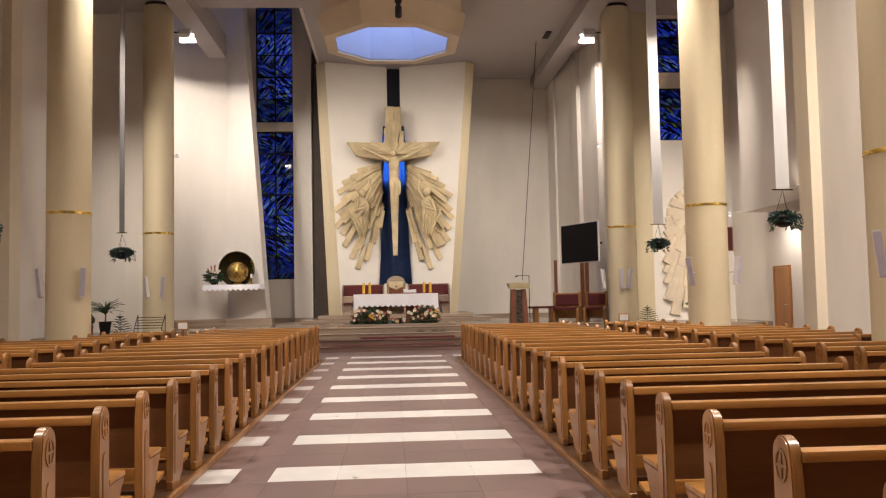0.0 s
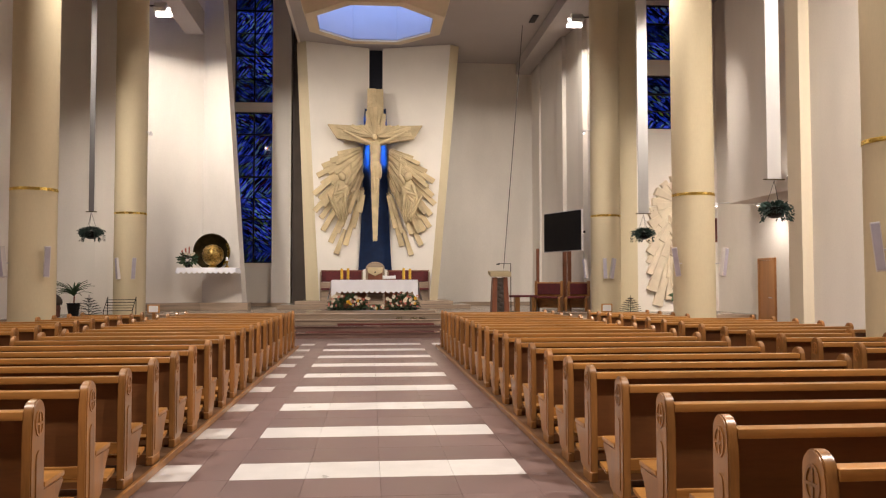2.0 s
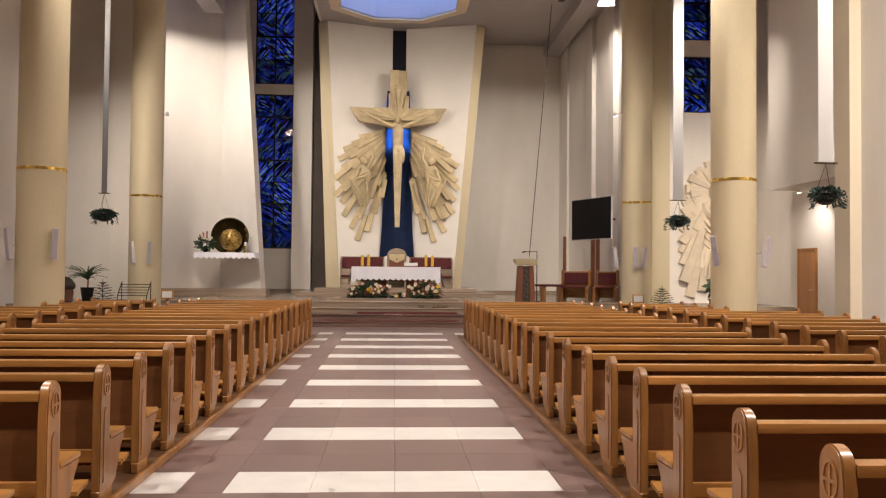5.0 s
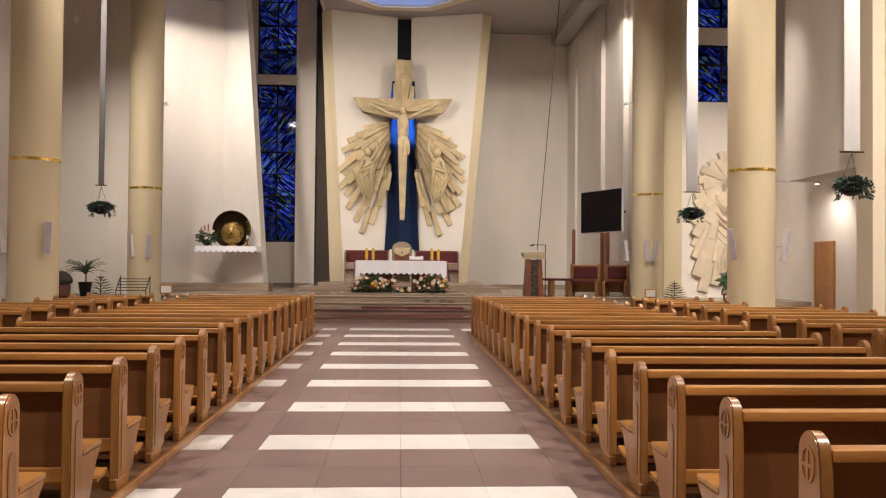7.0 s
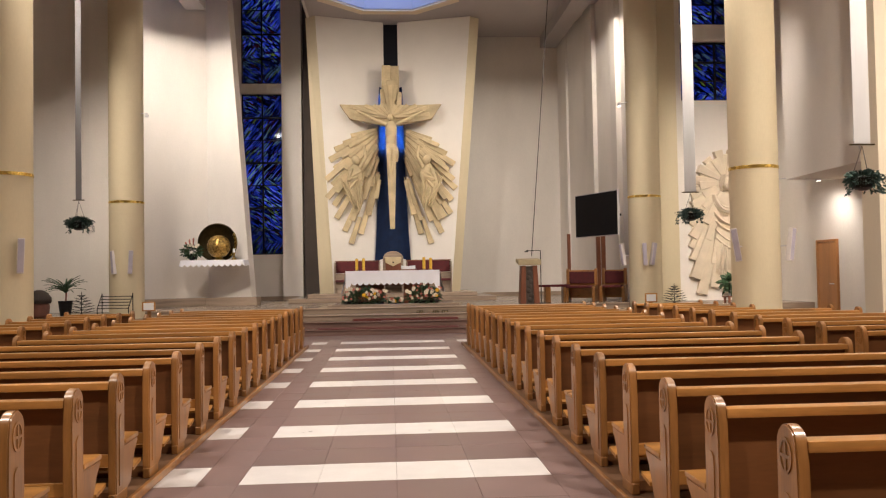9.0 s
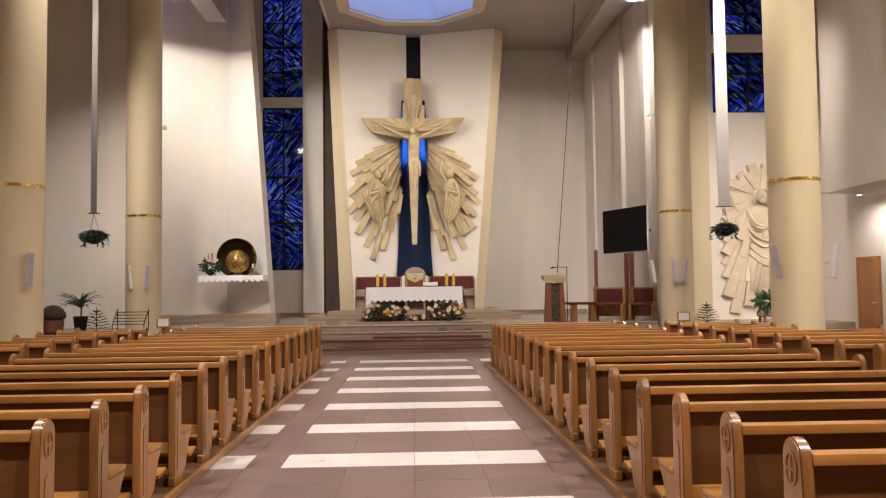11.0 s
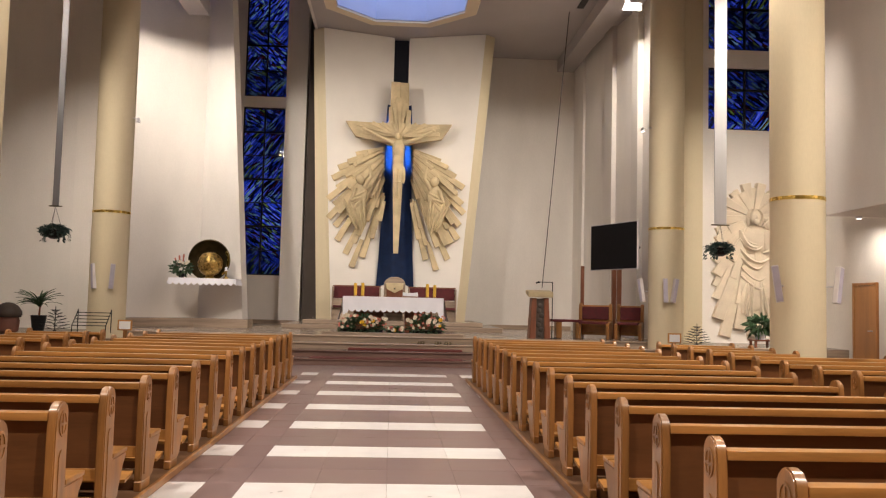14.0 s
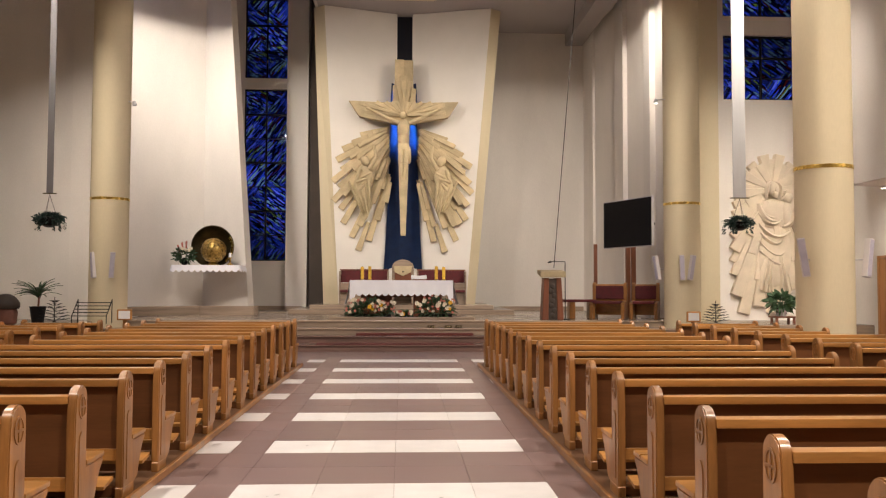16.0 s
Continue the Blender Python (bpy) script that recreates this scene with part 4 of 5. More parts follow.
def flower_bank(x, y, w, h, seed, n=24, group="flower banks before the altar", label="bank of cream, pink and yellow flowers before the altar"):
    rng = random.Random(seed)
    fb = thing("flower_arrangement", (x, y, PLAT + 0.085), label, "flowers", group)
    part("tray", bevel(box(B(), -w * 0.42, w * 0.42, -0.08, 0.10, 0, 0.07), 0.01, 1), M_DARK, fb)
    part("greenery", leaves(B(), int(620 * w), shell((0, 0, h * 0.3), (w / 2, 0.2, h * 0.62)), 0.10, rng), M_LEAF, fb)
    for name, mat, k, r in (("cream_bloom", M_PETALW, int(n * 1.25), 0.052), ("pink_bloom", M_PETALP, n, 0.04), ("yellow_bloom", M_PETALY, n // 5, 0.062)):
        bm = B()
        for _ in range(k):
            u = rng.uniform(-0.48, 0.48)
            z = h * rng.uniform(0.2, 1.0) * (1 - 0.5 * abs(u))
            bloom(bm, (u * w, -0.14 - rng.uniform(0, 0.1) * (1 - z / h), z + 0.03), r * rng.uniform(0.8, 1.3), rng)
        tagged(part(name, bm, mat, fb), "", "", "", "stuff")


flower_bank(-0.80, 26.72, 1.35, 0.50, 21, 17)
flower_bank(0.92, 26.72, 1.05, 0.55, 22, 14)
flower_bank(0.12, 26.76, 0.42, 0.14, 23, 5)

structure("altar_step", slab(-1.85, 1.95, 26.5, 28.4, PLAT - 0.01, PLAT + 0.085), M_STEP, "low stone step under the altar", category="step")

# altar bells on the step
for k, x in enumerate((0.78, 1.22, 1.48)):
    bell = thing("altar_bell", (x, 25.75 + 0.02 * k, 0.48), "small dark bronze altar bells on the step", "bell", "altar bells")
    for dx in (-0.07, 0.0, 0.07):
        part("cup", lathe(B(), [(0.035, 0.0), (0.033, 0.02), (0.022, 0.05), (0.006, 0.06)], dx, 0, 0, 12), M_BRONZE, bell, smooth=True)
    part("handle", bevel(box(B(), -0.085, 0.085, -0.008, 0.008, 0.058, 0.07), 0.003, 1), M_BRONZE, bell)

# carpets on the steps
def carpet(name, x0, x1, y0, y1, z, label):
    tagged(part(name, bevel(box(B(), x0, x1, y0, y1, (z // 0.16) * 0.16 + 0.002, z + 0.016), 0.005, 1), M_CARPET), label, "carpet", "carpets on the steps")
carpet("carpet", -1.07, 1.80, 25.16, 25.47, 0.36, "dark red carpet runner on the stone step")
carpet("carpet", -1.95, 1.75, 24.27, 24.85, 0.16, "worn dark red carpet on the lowest step")

# ---- lectern and microphone ----
lec = thing("lectern", (4.06, 27.0, PLAT), "stone-topped lectern with red-brown tapered sides", "lectern")
for s in (-1, 1):
    bm = solid(B(), [(s * 0.29, -0.22, 0), (s * 0.12, -0.22, 0), (s * 0.10, -0.20, 1.12), (s * 0.23, -0.20, 1.12)], [(s * 0.29, 0.22, 0), (s * 0.12, 0.22, 0), (s * 0.10, 0.2, 1.12), (s * 0.23, 0.2, 1.12)])
    part("side_panel", bevel(bm, 0.012, 1), M_REDWOOD, lec)
part("centre_panel", box(B(), -0.125, 0.125, -0.16, 0.16, 0, 1.1), M_SHADE, lec, "dark relief centre panel")
bm = B()
for k in range(7):
    blob(bm, (0.05 * math.sin(k * 2.1), -0.17, 0.12 + 0.13 * k), (0.07, 0.035, 0.075), seg=8)
part("carving", bm, M_SHADE, lec, smooth=True)
top = [(-0.34, -0.28, 1.13), (0.34, -0.28, 1.13), (0.34, 0.28, 1.24), (-0.34, 0.28, 1.24)]
part("desk_top", bevel(solid(B(), top, [(x * (1.0), y, z + 0.16 if y < 0 else z + 0.10) for x, y, z in top]), 0.02, 2), M_STONE, lec, "rough sandstone top")
mic = thing("microphone_stand", (4.42, 26.95, PLAT), "thin black microphone stand with a bent boom", "microphone stand")
part("base", lathe(B(), [(0.14, 0), (0.14, 0.02), (0.02, 0.03)], n=20), M_DARK, mic, smooth=True)
part("pole", tube(B(), (0, 0, 0.02), (0, 0, 1.56), 0.013, n=8), M_DARK, mic)
part("boom", tube(B(), (0, 0, 1.56), (-0.38, 0.05, 1.56), 0.010, n=8), M_DARK, mic)
part("microphone", tube(B(), (-0.36, 0.05, 1.56), (-0.46, 0.05, 1.53), 0.028, 0.018, n=10), M_DARK, mic)
tagged(part("hanging_cable", tube(B(), (4.68, 30.0, 2.1), (5.42, 30.0, TOP), 0.012, n=6), M_DARK), "thin dark cable from the ceiling", "cable")

# ---- clergy seats ----
def clergy_seat(x, y, x1, turn):
    x0 = -x1
    st = thing("clergy_seat", pose(x, y, PLAT, 0, 0, turn), "honey wood seat with maroon upholstery beside the lectern", "bench", "clergy seats")
    for x in (x0, x1 - 0.09):
        prof = [(-0.5, 0), (-0.5, 0.42), (-0.42, 0.46), (-0.02, 0.5), (-0.02, 0.94)] + [(0.05 + 0.07 * math.cos(a), 0.94 + 0.07 * math.sin(a)) for a in (2.6, 2.0, 1.57, 1.1, 0.5)] + [(0.12, 0.94), (0.12, 0)]
        part("end_panel", bevel(solid(B(), [(x, a, b) for a, b in prof], [(x + 0.09, a, b) for a, b in prof]), 0.01, 1), M_WOODV, st)
    part("back_cushion", bevel(box(B(), x0 + 0.09, x1 - 0.09, 0.0, 0.06, 0.55, 0.92), 0.02), M_MAROON, st)
    part("back_board", box(B(), x0 + 0.09, x1 - 0.09, 0.06, 0.1, 0.1, 0.96), M_WOOD, st)
    part("seat", bevel(box(B(), x0 + 0.09, x1 - 0.09, -0.5, 0.0, 0.42, 0.49), 0.02), M_MAROON, st)
clergy_seat(5.88, 27.95, 0.48, -24)
clergy_seat(6.86, 27.80, 0.38, -24)
low = thing("low_bench", (4.95, 27.9, PLAT), "low wooden bench with a maroon top", "bench")
part("seat", bevel(box(B(), -0.4, 0.5, -0.2, 0.2, 0.46, 0.53), 0.015), M_MAROON, low)
for x in (-0.25, 0.3):
    part("leg", bevel(box(B(), x, x + 0.16, -0.17, 0.17, 0, 0.46), 0.01, 1), M_WOODV, low)

# ---- screen on its post ----
post = thing("screen_post", (6.62, 28.6, PLAT), "brown wooden post behind the screen", "post")
for x in (-0.10, 0.06):
    part("board", bevel(box(B(), x, x + 0.13, -0.05, 0.05, 0, 2.6), 0.008, 1), M_REDWOOD, post)
slim = thing("wall_post", (5.66, 28.7, PLAT), "slim dark wooden post by the wall", "post")
part("board", bevel(box(B(), -0.05, 0.05, -0.04, 0.04, 0, 2.12), 0.008, 1), M_REDWOOD, slim)
L, R = Vector((5.80, 28.3)), Vector((6.60, 26.30))
at = Matrix.Translation((*((L + R) / 2), 3.27)) @ Matrix.Rotation(math.atan2(R.y - L.y, R.x - L.x), 4, "Z")
tv = thing("screen", at, "large black flat screen turned towards the pews", "television")
hw = (R - L).length / 2
part("body", bevel(box(B(), -hw, hw, 0.0, 0.07, -0.665, 0.665), 0.012), M_GREY, tv, "silver-grey casing")
part("display", box(B(), -hw + 0.025, hw - 0.025, -0.004, 0.002, -0.64, 0.64), M_BLACK, tv, "switched-off black glass")
part("mount", bevel(box(B(), -0.3, 0.3, 0.07, 0.16, -0.3, 0.3), 0.01, 1), M_DARK, tv)
part("arm", tube(B(), (0.0, 0.1, 0), (0.25, 0.75, 0), 0.04), M_DARK, tv)

# ---- corner shelf with the gilt globe ----
SH = 2.04
plan = [(-6.74, 29.75), (-4.80, 29.75), (-4.72, 30.6), (-6.1, 31.1), (-6.75, 30.1)]
shelf = thing("corner_shelf", (0, 0, 0), "white corner shelf set between the walls", "shelf")
part("board", upright(B(), plan, SH, SH + 0.08), M_WALL, shelf)
bm = B()
upright(bm, [(-6.77, 29.72), (-4.77, 29.72), (-4.72, 30.5), (-6.1, 31.0), (-6.78, 30.1)], SH + 0.082, SH + 0.09)
hem_cloth(bm, [(-6.79, 30.1, SH + 0.09), (-6.77, 29.71, SH + 0.09), (-4.77, 29.71, SH + 0.09), (-4.73, 30.4, SH + 0.09)], 0.14, 68, 0.075, 0.05)
tagged(part("shelf_cloth", bm, M_LINEN, None, smooth=True), "white lace cloth hanging over the corner shelf", "tablecloth")
dish = thing("bronze_dish", (-5.68, 30.25, SH + 0.66), "large dark bronze concave dish standing on the shelf", "dish")
bm = B()
prof = [(0.02, 0.30), (0.25, 0.27), (0.45, 0.18), (0.58, 0.06), (0.645, -0.06), (0.625, -0.07), (0.56, 0.03), (0.43, 0.14), (0.24, 0.23), (0.02, 0.26)]
lathe(bm, prof, n=44)
bmesh.ops.transform(bm, matrix=Matrix.Rotation(radians(-90), 4, "X") @ Matrix.Rotation(radians(0), 4, "Y"), verts=bm.verts[:])
bmesh.ops.recalc_face_normals(bm, faces=bm.faces[:])
part("bowl", bm, M_BRONZE, dish, smooth=True)
part("foot", bevel(box(B(), -0.22, 0.22, 0.0, 0.22, -0.57, -0.5), 0.02), M_BRONZE, dish)
# Gold reflection along the right rim, built as a bright strip.
bm = B()
rows = []
for i in range(13):
    a = radians(-48 + 78 * i / 12)
    rows.append([bm.verts.new((r * math.cos(a), y, r * math.sin(a))) for r, y in ((0.53, 0.02), (0.60, -0.075), (0.615, -0.07), (0.545, 0.03))])
for r0, r1 in zip(rows, rows[1:]):
    for i in range(4):
        bm.faces.new((r0[i], r0[(i + 1) % 4], r1[(i + 1) % 4], r1[i]))
bm.faces.new(rows[0]), bm.faces.new(rows[-1][::-1])
bmesh.ops.recalc_face_normals(bm, faces=bm.faces[:])
part("gilt_lining", bm, M_GOLD, dish, "gold strip standing in for the reflection on the rim", smooth=True)
globe = thing("gilt_globe", (-5.60, 29.98, SH + 0.09), "round gilt embossed tabernacle globe", "tabernacle")
bm = B()
bmesh.ops.create_uvsphere(bm, u_segments=40, v_segments=26, radius=0.37, matrix=Matrix.Translation((0, 0, 0.44)))
for v in bm.verts:
    d = (v.co - Vector((0, 0, 0.44))).normalized()
    v.co += d * 0.022 * noise.noise(d * 7.0) + d * 0.012 * noise.noise(d * 19.0)
part("body", bm, M_GLOBE, globe, smooth=True)
part("foot", lathe(B(), [(0.16, 0), (0.15, 0.03), (0.09, 0.09)], n=24), M_GILT, globe, smooth=True)
rel = thing("gilt_plaque", (-5.12, 30.02, SH + 0.09), "small bright gilt candle stand beside the globe", "candle stand")
part("stem", lathe(B(), [(0.09, 0), (0.08, 0.03), (0.03, 0.08), (0.04, 0.2), (0.07, 0.24)], n=16), M_GILT, rel, smooth=True)
part("wax", lathe(B(), [(0.04, 0.24), (0.04, 0.36), (0.03, 0.37)], n=14), M_LINEN, rel, smooth=True)
fl = thing("shelf_flowers", (-6.45, 29.95, SH + 0.09), "dark vase of red and cream flowers on the shelf", "flowers")
part("vase", lathe(B(), [(0.07, 0), (0.10, 0.08), (0.06, 0.2), (0.07, 0.22)], n=16), M_DARK, fl, smooth=True)
rg = random.Random(41)
part("foliage", leaves(B(), 220, shell((0, 0, 0.28), (0.30, 0.18, 0.22)), 0.13, rg), M_LEAF, fl)
bm = B()
for _ in range(5):
    bloom(bm, (rg.uniform(-0.2, 0.28), -0.15, rg.uniform(0.25, 0.5)), 0.06, rg)
tagged(part("cream_bloom", bm, M_PETALW, fl), "", "", "", "stuff")
for x, z in ((-0.08, 0.66), (0.05, 0.70), (-0.2, 0.58)):
    part("bud", solid(B(), [(x * 0.6, 0, 0.3), (x * 0.6 + 0.01, 0, 0.3), (x * 0.6 + 0.01, 0.01, 0.3)], [(x - 0.03, 0, z), (x + 0.03, 0, z), (x, 0.03, z + 0.04)]), M_PETALP, fl)

# ---- relief of a robed figure on the end wall ----
HX, HZ, WY = 10.0, 4.15, NICHE
panel = thing("wall_relief", (0, 0, 0), "pale carved stone relief of radiating slats", "relief")
rg = random.Random(7)
back = [(9.4, 4.6), (9.7, 4.8), (10.3, 4.8), (10.6, 4.6), (10.8, 3.9), (10.8, 2.6), (10.5, 1.4), (9.75, 1.3), (9.5, 1.9), (9.35, 2.6), (9.25, 3.6)]
part("backing", solid(B(), [(x, WY - 0.10, z) for x, z in back], [(x, WY, z) for x, z in back]), M_STONEP, panel)
for k in range(19):
    a = radians(-20 + 220 * k / 18)
    r = (0.76 if k % 2 else 0.88) * (1.0 + (0.1 if 7 < k < 11 else 0))
    part("slat", plank((HX + 0.1 * math.cos(a), HZ + 0.1 * math.sin(a)), (HX + r * math.cos(a) * 1.08, HZ + r * math.sin(a)), 0.1, 0.27, WY - 0.14 - 0.03 * (k % 3), 0.2), M_STONEP, panel)
reach = [(14, 1.02), (24, 1.12), (34, 1.25), (43, 1.42), (51, 1.66), (57, 1.94), (62, 2.22), (66.5, 2.53), (70.5, 3.02), (76.5, 3.42), (83, 3.15), (90, 3.3), (97, 3.05), (104, 2.75), (111, 2.35), (119, 1.85), (128, 1.5), (140, 1.2), (154, 1.05), (166, 1.0)]
for k, (deg, r) in enumerate(reach):
    c, s_ = -math.cos(radians(deg)), -math.sin(radians(deg))
    lift = WY - 0.12 - 0.035 * (k % 3)
    part("slat", plank((HX + 0.35 * c, HZ + 0.35 * s_), (HX + r * c, HZ + r * s_), 0.16, 0.29 if r < 2.3 else 0.33, lift, 0.14, lift + 0.02), M_STONEP, panel)
    if k % 2:
        c, s_ = -math.cos(radians(deg + 4)), -math.sin(radians(deg + 4))
        part("slat", plank((HX + 0.35 * c, HZ + 0.35 * s_), (HX + r * 0.72 * c, HZ + r * 0.72 * s_), 0.14, 0.24, lift - 0.06, 0.14, lift - 0.04), M_STONEP, panel)
bm = B()
blob(bm, (HX, WY - 0.24, HZ), (0.15, 0.11, 0.20))
blob(bm, (HX + 0.40, WY - 0.24, HZ - 0.22), (0.11, 0.10, 0.14))
blob(bm, (HX + 0.03, WY - 0.17, HZ - 0.66), (0.42, 0.12, 0.42))
blob(bm, (HX + 0.36, WY - 0.2, HZ - 0.66), (0.17, 0.11, 0.34))
blob(bm, (HX + 0.05, WY - 0.15, HZ - 1.75), (0.46, 0.12, 0.9), (0, 6, 0))


def drape(p, c, q, w, h):
    """A soft raised fold bowed from p over c to q, running out at both ends."""
    n, rows = 12, []
    p, c, q = Vector(p), Vector(c), Vector(q)
    for i in range(n + 1):
        t = i / n
        m = p * (1 - t) ** 2 + c * 2 * t * (1 - t) + q * t * t
        d = ((c - p) * (1 - t) + (q - c) * t).normalized()
        o = Vector((-d.y, d.x)) * w * (0.25 + 0.75 * math.sin(math.pi * (0.08 + 0.84 * t)))
        k = h * math.sin(math.pi * (0.06 + 0.88 * t))
        sec = [(-1, 0.05), (-0.6, -0.55 * k), (-0.1, -k), (0.35, -0.75 * k), (0.7, 0.01), (1, 0.05)]
        rows.append([bm.verts.new((m.x + o.x * u, WY - 0.235 + v, m.y + o.y * u)) for u, v in sec])
    for r0, r1 in zip(rows, rows[1:]):
        for i in range(6):
            bm.faces.new((r0[i], r0[(i + 1) % 6], r1[(i + 1) % 6], r1[i]))
    bm.faces.new(rows[0]), bm.faces.new(rows[-1][::-1])


# swags across the chest and lap, then long folds falling to the hem
for j in range(6):
    z = HZ - 0.36 - 0.25 * j + rg.uniform(-0.04, 0.04)
    drape((HX - 0.44 + rg.uniform(0, 0.08), z), (HX - 0.12 + 0.05 * j, z - 0.45 - rg.uniform(0, 0.25)), (HX + 0.34 + rg.uniform(-0.12, 0.1), z - 0.12 - rg.uniform(0, 0.2)), rg.uniform(0.05, 0.10), rg.uniform(0.06, 0.12))
for j in range(5):
    x = HX - 0.34 + 0.18 * j + rg.uniform(-0.05, 0.05)
    drape((x * 0.6 + HX * 0.4, HZ - 1.55 - rg.uniform(0, 0.3)), (x - rg.uniform(-0.08, 0.2), HZ - 2.1), (x + rg.uniform(-0.15, 0.05), HZ - 2.55 - rg.uniform(0, 0.25)), rg.uniform(0.05, 0.09), rg.uniform(0.05, 0.10))
# sleeve, forearm, brow, beard and the hair at both sides
drape((HX - 0.40, HZ - 0.38), (HX - 0.30, HZ - 0.95), (HX + 0.12, HZ - 0.82), 0.12, 0.13)
drape((HX + 0.46, HZ - 0.42), (HX + 0.62, HZ - 0.95), (HX + 0.22, HZ - 1.0), 0.10, 0.12)
for s in (-1, 1):
    drape((HX + s * 0.04, HZ + 0.21), (HX + s * 0.24, HZ + 0.16), (HX + s * 0.17, HZ - 0.26), 0.06, 0.13)
blob(bm, (HX, WY - 0.33, HZ - 0.15), (0.075, 0.06, 0.09))
blob(bm, (HX, WY - 0.35, HZ + 0.0), (0.022, 0.03, 0.06))
bmesh.ops.recalc_face_normals(bm, faces=bm.faces[:])
tagged(part("relief_figure", bm, M_STONEP, None, smooth=True), "pale carved robed figure on the wall relief", "statue")

# ---- side door ----
door = thing("door_1", (11.3, 0, 0.14), "closed honey-brown veneered side door", "door", "", "structure")
part("door_leaf", bevel(box(B(), -0.05, -0.005, 22.98, 23.82, 0.0, 2.07), 0.004, 1), M_DOOR, door)
part("door_frame", bevel(box(B(), -0.07, -0.0, 22.9, 22.975, 0.0, 2.14), 0.004, 1), M_DOOR, door)
part("door_frame", bevel(box(B(), -0.07, -0.0, 23.825, 23.9, 0.0, 2.14), 0.004, 1), M_DOOR, door)
part("door_frame", bevel(box(B(), -0.07, -0.0, 22.975, 23.825, 2.075, 2.14), 0.004, 1), M_DOOR, door)
h = part("door_handle", tube(B(), (-0.1, 23.08, 1.0), (-0.1, 23.2, 1.0), 0.01), M_GREY, door, "satin metal handle")
part("rose", tube(B(), (-0.05, 23.08, 1.0), (-0.105, 23.08, 1.0), 0.014), M_GREY, door)
structure("step_11", slab(9.82, 11.3, 20.5, 24.15, -0.01, 0.14), M_STEP, "stone landing before the side door", category="step")

# ---- loudspeakers ----
def speaker(x, y, z, tilt, yaw, cx, cy):
    """A slim column loudspeaker bracketed to a column at cx, cy."""
    sp = thing("column_speaker", pose(x, y, z, 0, tilt, yaw), "slim pale grey column loudspeaker", "loudspeaker", "loudspeakers on the columns")
    part("cabinet", bevel(box(B(), -0.06, 0.06, -0.05, 0.05, -0.32, 0.32), 0.012), M_SPK, sp)
    part("grille", bevel(box(B(), -0.048, 0.048, -0.056, -0.049, -0.30, 0.30), 0.003, 1), M_GRILLE, sp, "pale lilac grille")
    m = sp.matrix_basis.inverted()
    part("bracket", tube(B(), m @ Vector((x, y + 0.04, z - 0.02)), m @ Vector((cx, cy, z - 0.05)), 0.014, n=8), M_GREY, sp)


M_SPK = material("speaker_shell", (0.62, 0.58, 0.58), 0.5, var=0.04)
M_GRILLE = material("speaker_grille", (0.45, 0.42, 0.50), 0.7, var=0.08, fine=300)
for x, y, tilt, yaw, c in ((6.58, 18.1, -8, -20, (7.14, 18.5)), (7.66, 18.1, 10, 25, (7.14, 18.5)), (7.12, 25.5, -2, -15, (7.29, 26.0)), (7.36, 25.5, 10, 15, (7.29, 26.0)),
                           (6.66, 26.1, -12, -70, (7.29, 26.0)), (6.40, 10.6, -6, -30, (7.0, 11.0)), (-6.70, 18.1, 2, 25, (-7.14, 18.5)), (-7.58, 18.1, -10, -30, (-7.14, 18.5)),
                           (-7.05, 25.55, 3, 15, (-7.29, 26.0)), (-7.52, 25.6, -8, -45, (-7.29, 26.0)), (-6.40, 10.6, 6, 30, (-7.0, 11.0))):
    speaker(x, y, 2.02, tilt, yaw, *c)

# ---- things at the aisle ends ----
def potted_palm(x, y, z, h, seed, label):
    rng = random.Random(seed)
    pl = thing("potted_palm", (x, y, z), label, "plant")
    part("pot", lathe(B(), [(0.13, 0), (0.18, 0.36), (0.19, 0.38), (0.165, 0.38), (0.14, 0.3)], n=20), M_DARK, pl, smooth=True)
    part("stem", tube(B(), (0, 0, 0.2), (0.02, 0, h * 0.45), 0.025, 0.02), M_REDWOOD, pl)
    for k in range(38):
        a, up = rng.uniform(0, 6.283), rng.uniform(0.6, 1.45)
        ln = h * rng.uniform(0.34, 0.56)
        bm, prev, rings = B(), None, []
        for i in range(6):
            t = i / 5
            r = ln * t * math.cos(up * (1 - 0.4 * t))
            zz = h * 0.45 + ln * (t * math.sin(up) - 0.75 * t * t * (1.15 - 0.5 * up))
            w = 0.028 * (1 - t) ** 0.5 + 0.004
            c, s_ = math.cos(a), math.sin(a)
            rings.append((bm.verts.new((r * c - w * s_, r * s_ + w * c, zz)), bm.verts.new((r * c, r * s_, zz - 0.012)), bm.verts.new((r * c + w * s_, r * s_ - w * c, zz))))
        for p, q in zip(rings, rings[1:]):
            bm.faces.new((p[0], p[1], q[1], q[0])), bm.faces.new((p[1], p[2], q[2], q[1]))
        part("leaf", bm, M_LEAF, pl)


potted_palm(-8.52, 24.9, PLAT, 1.32, 3, "potted palm with thin drooping leaves")


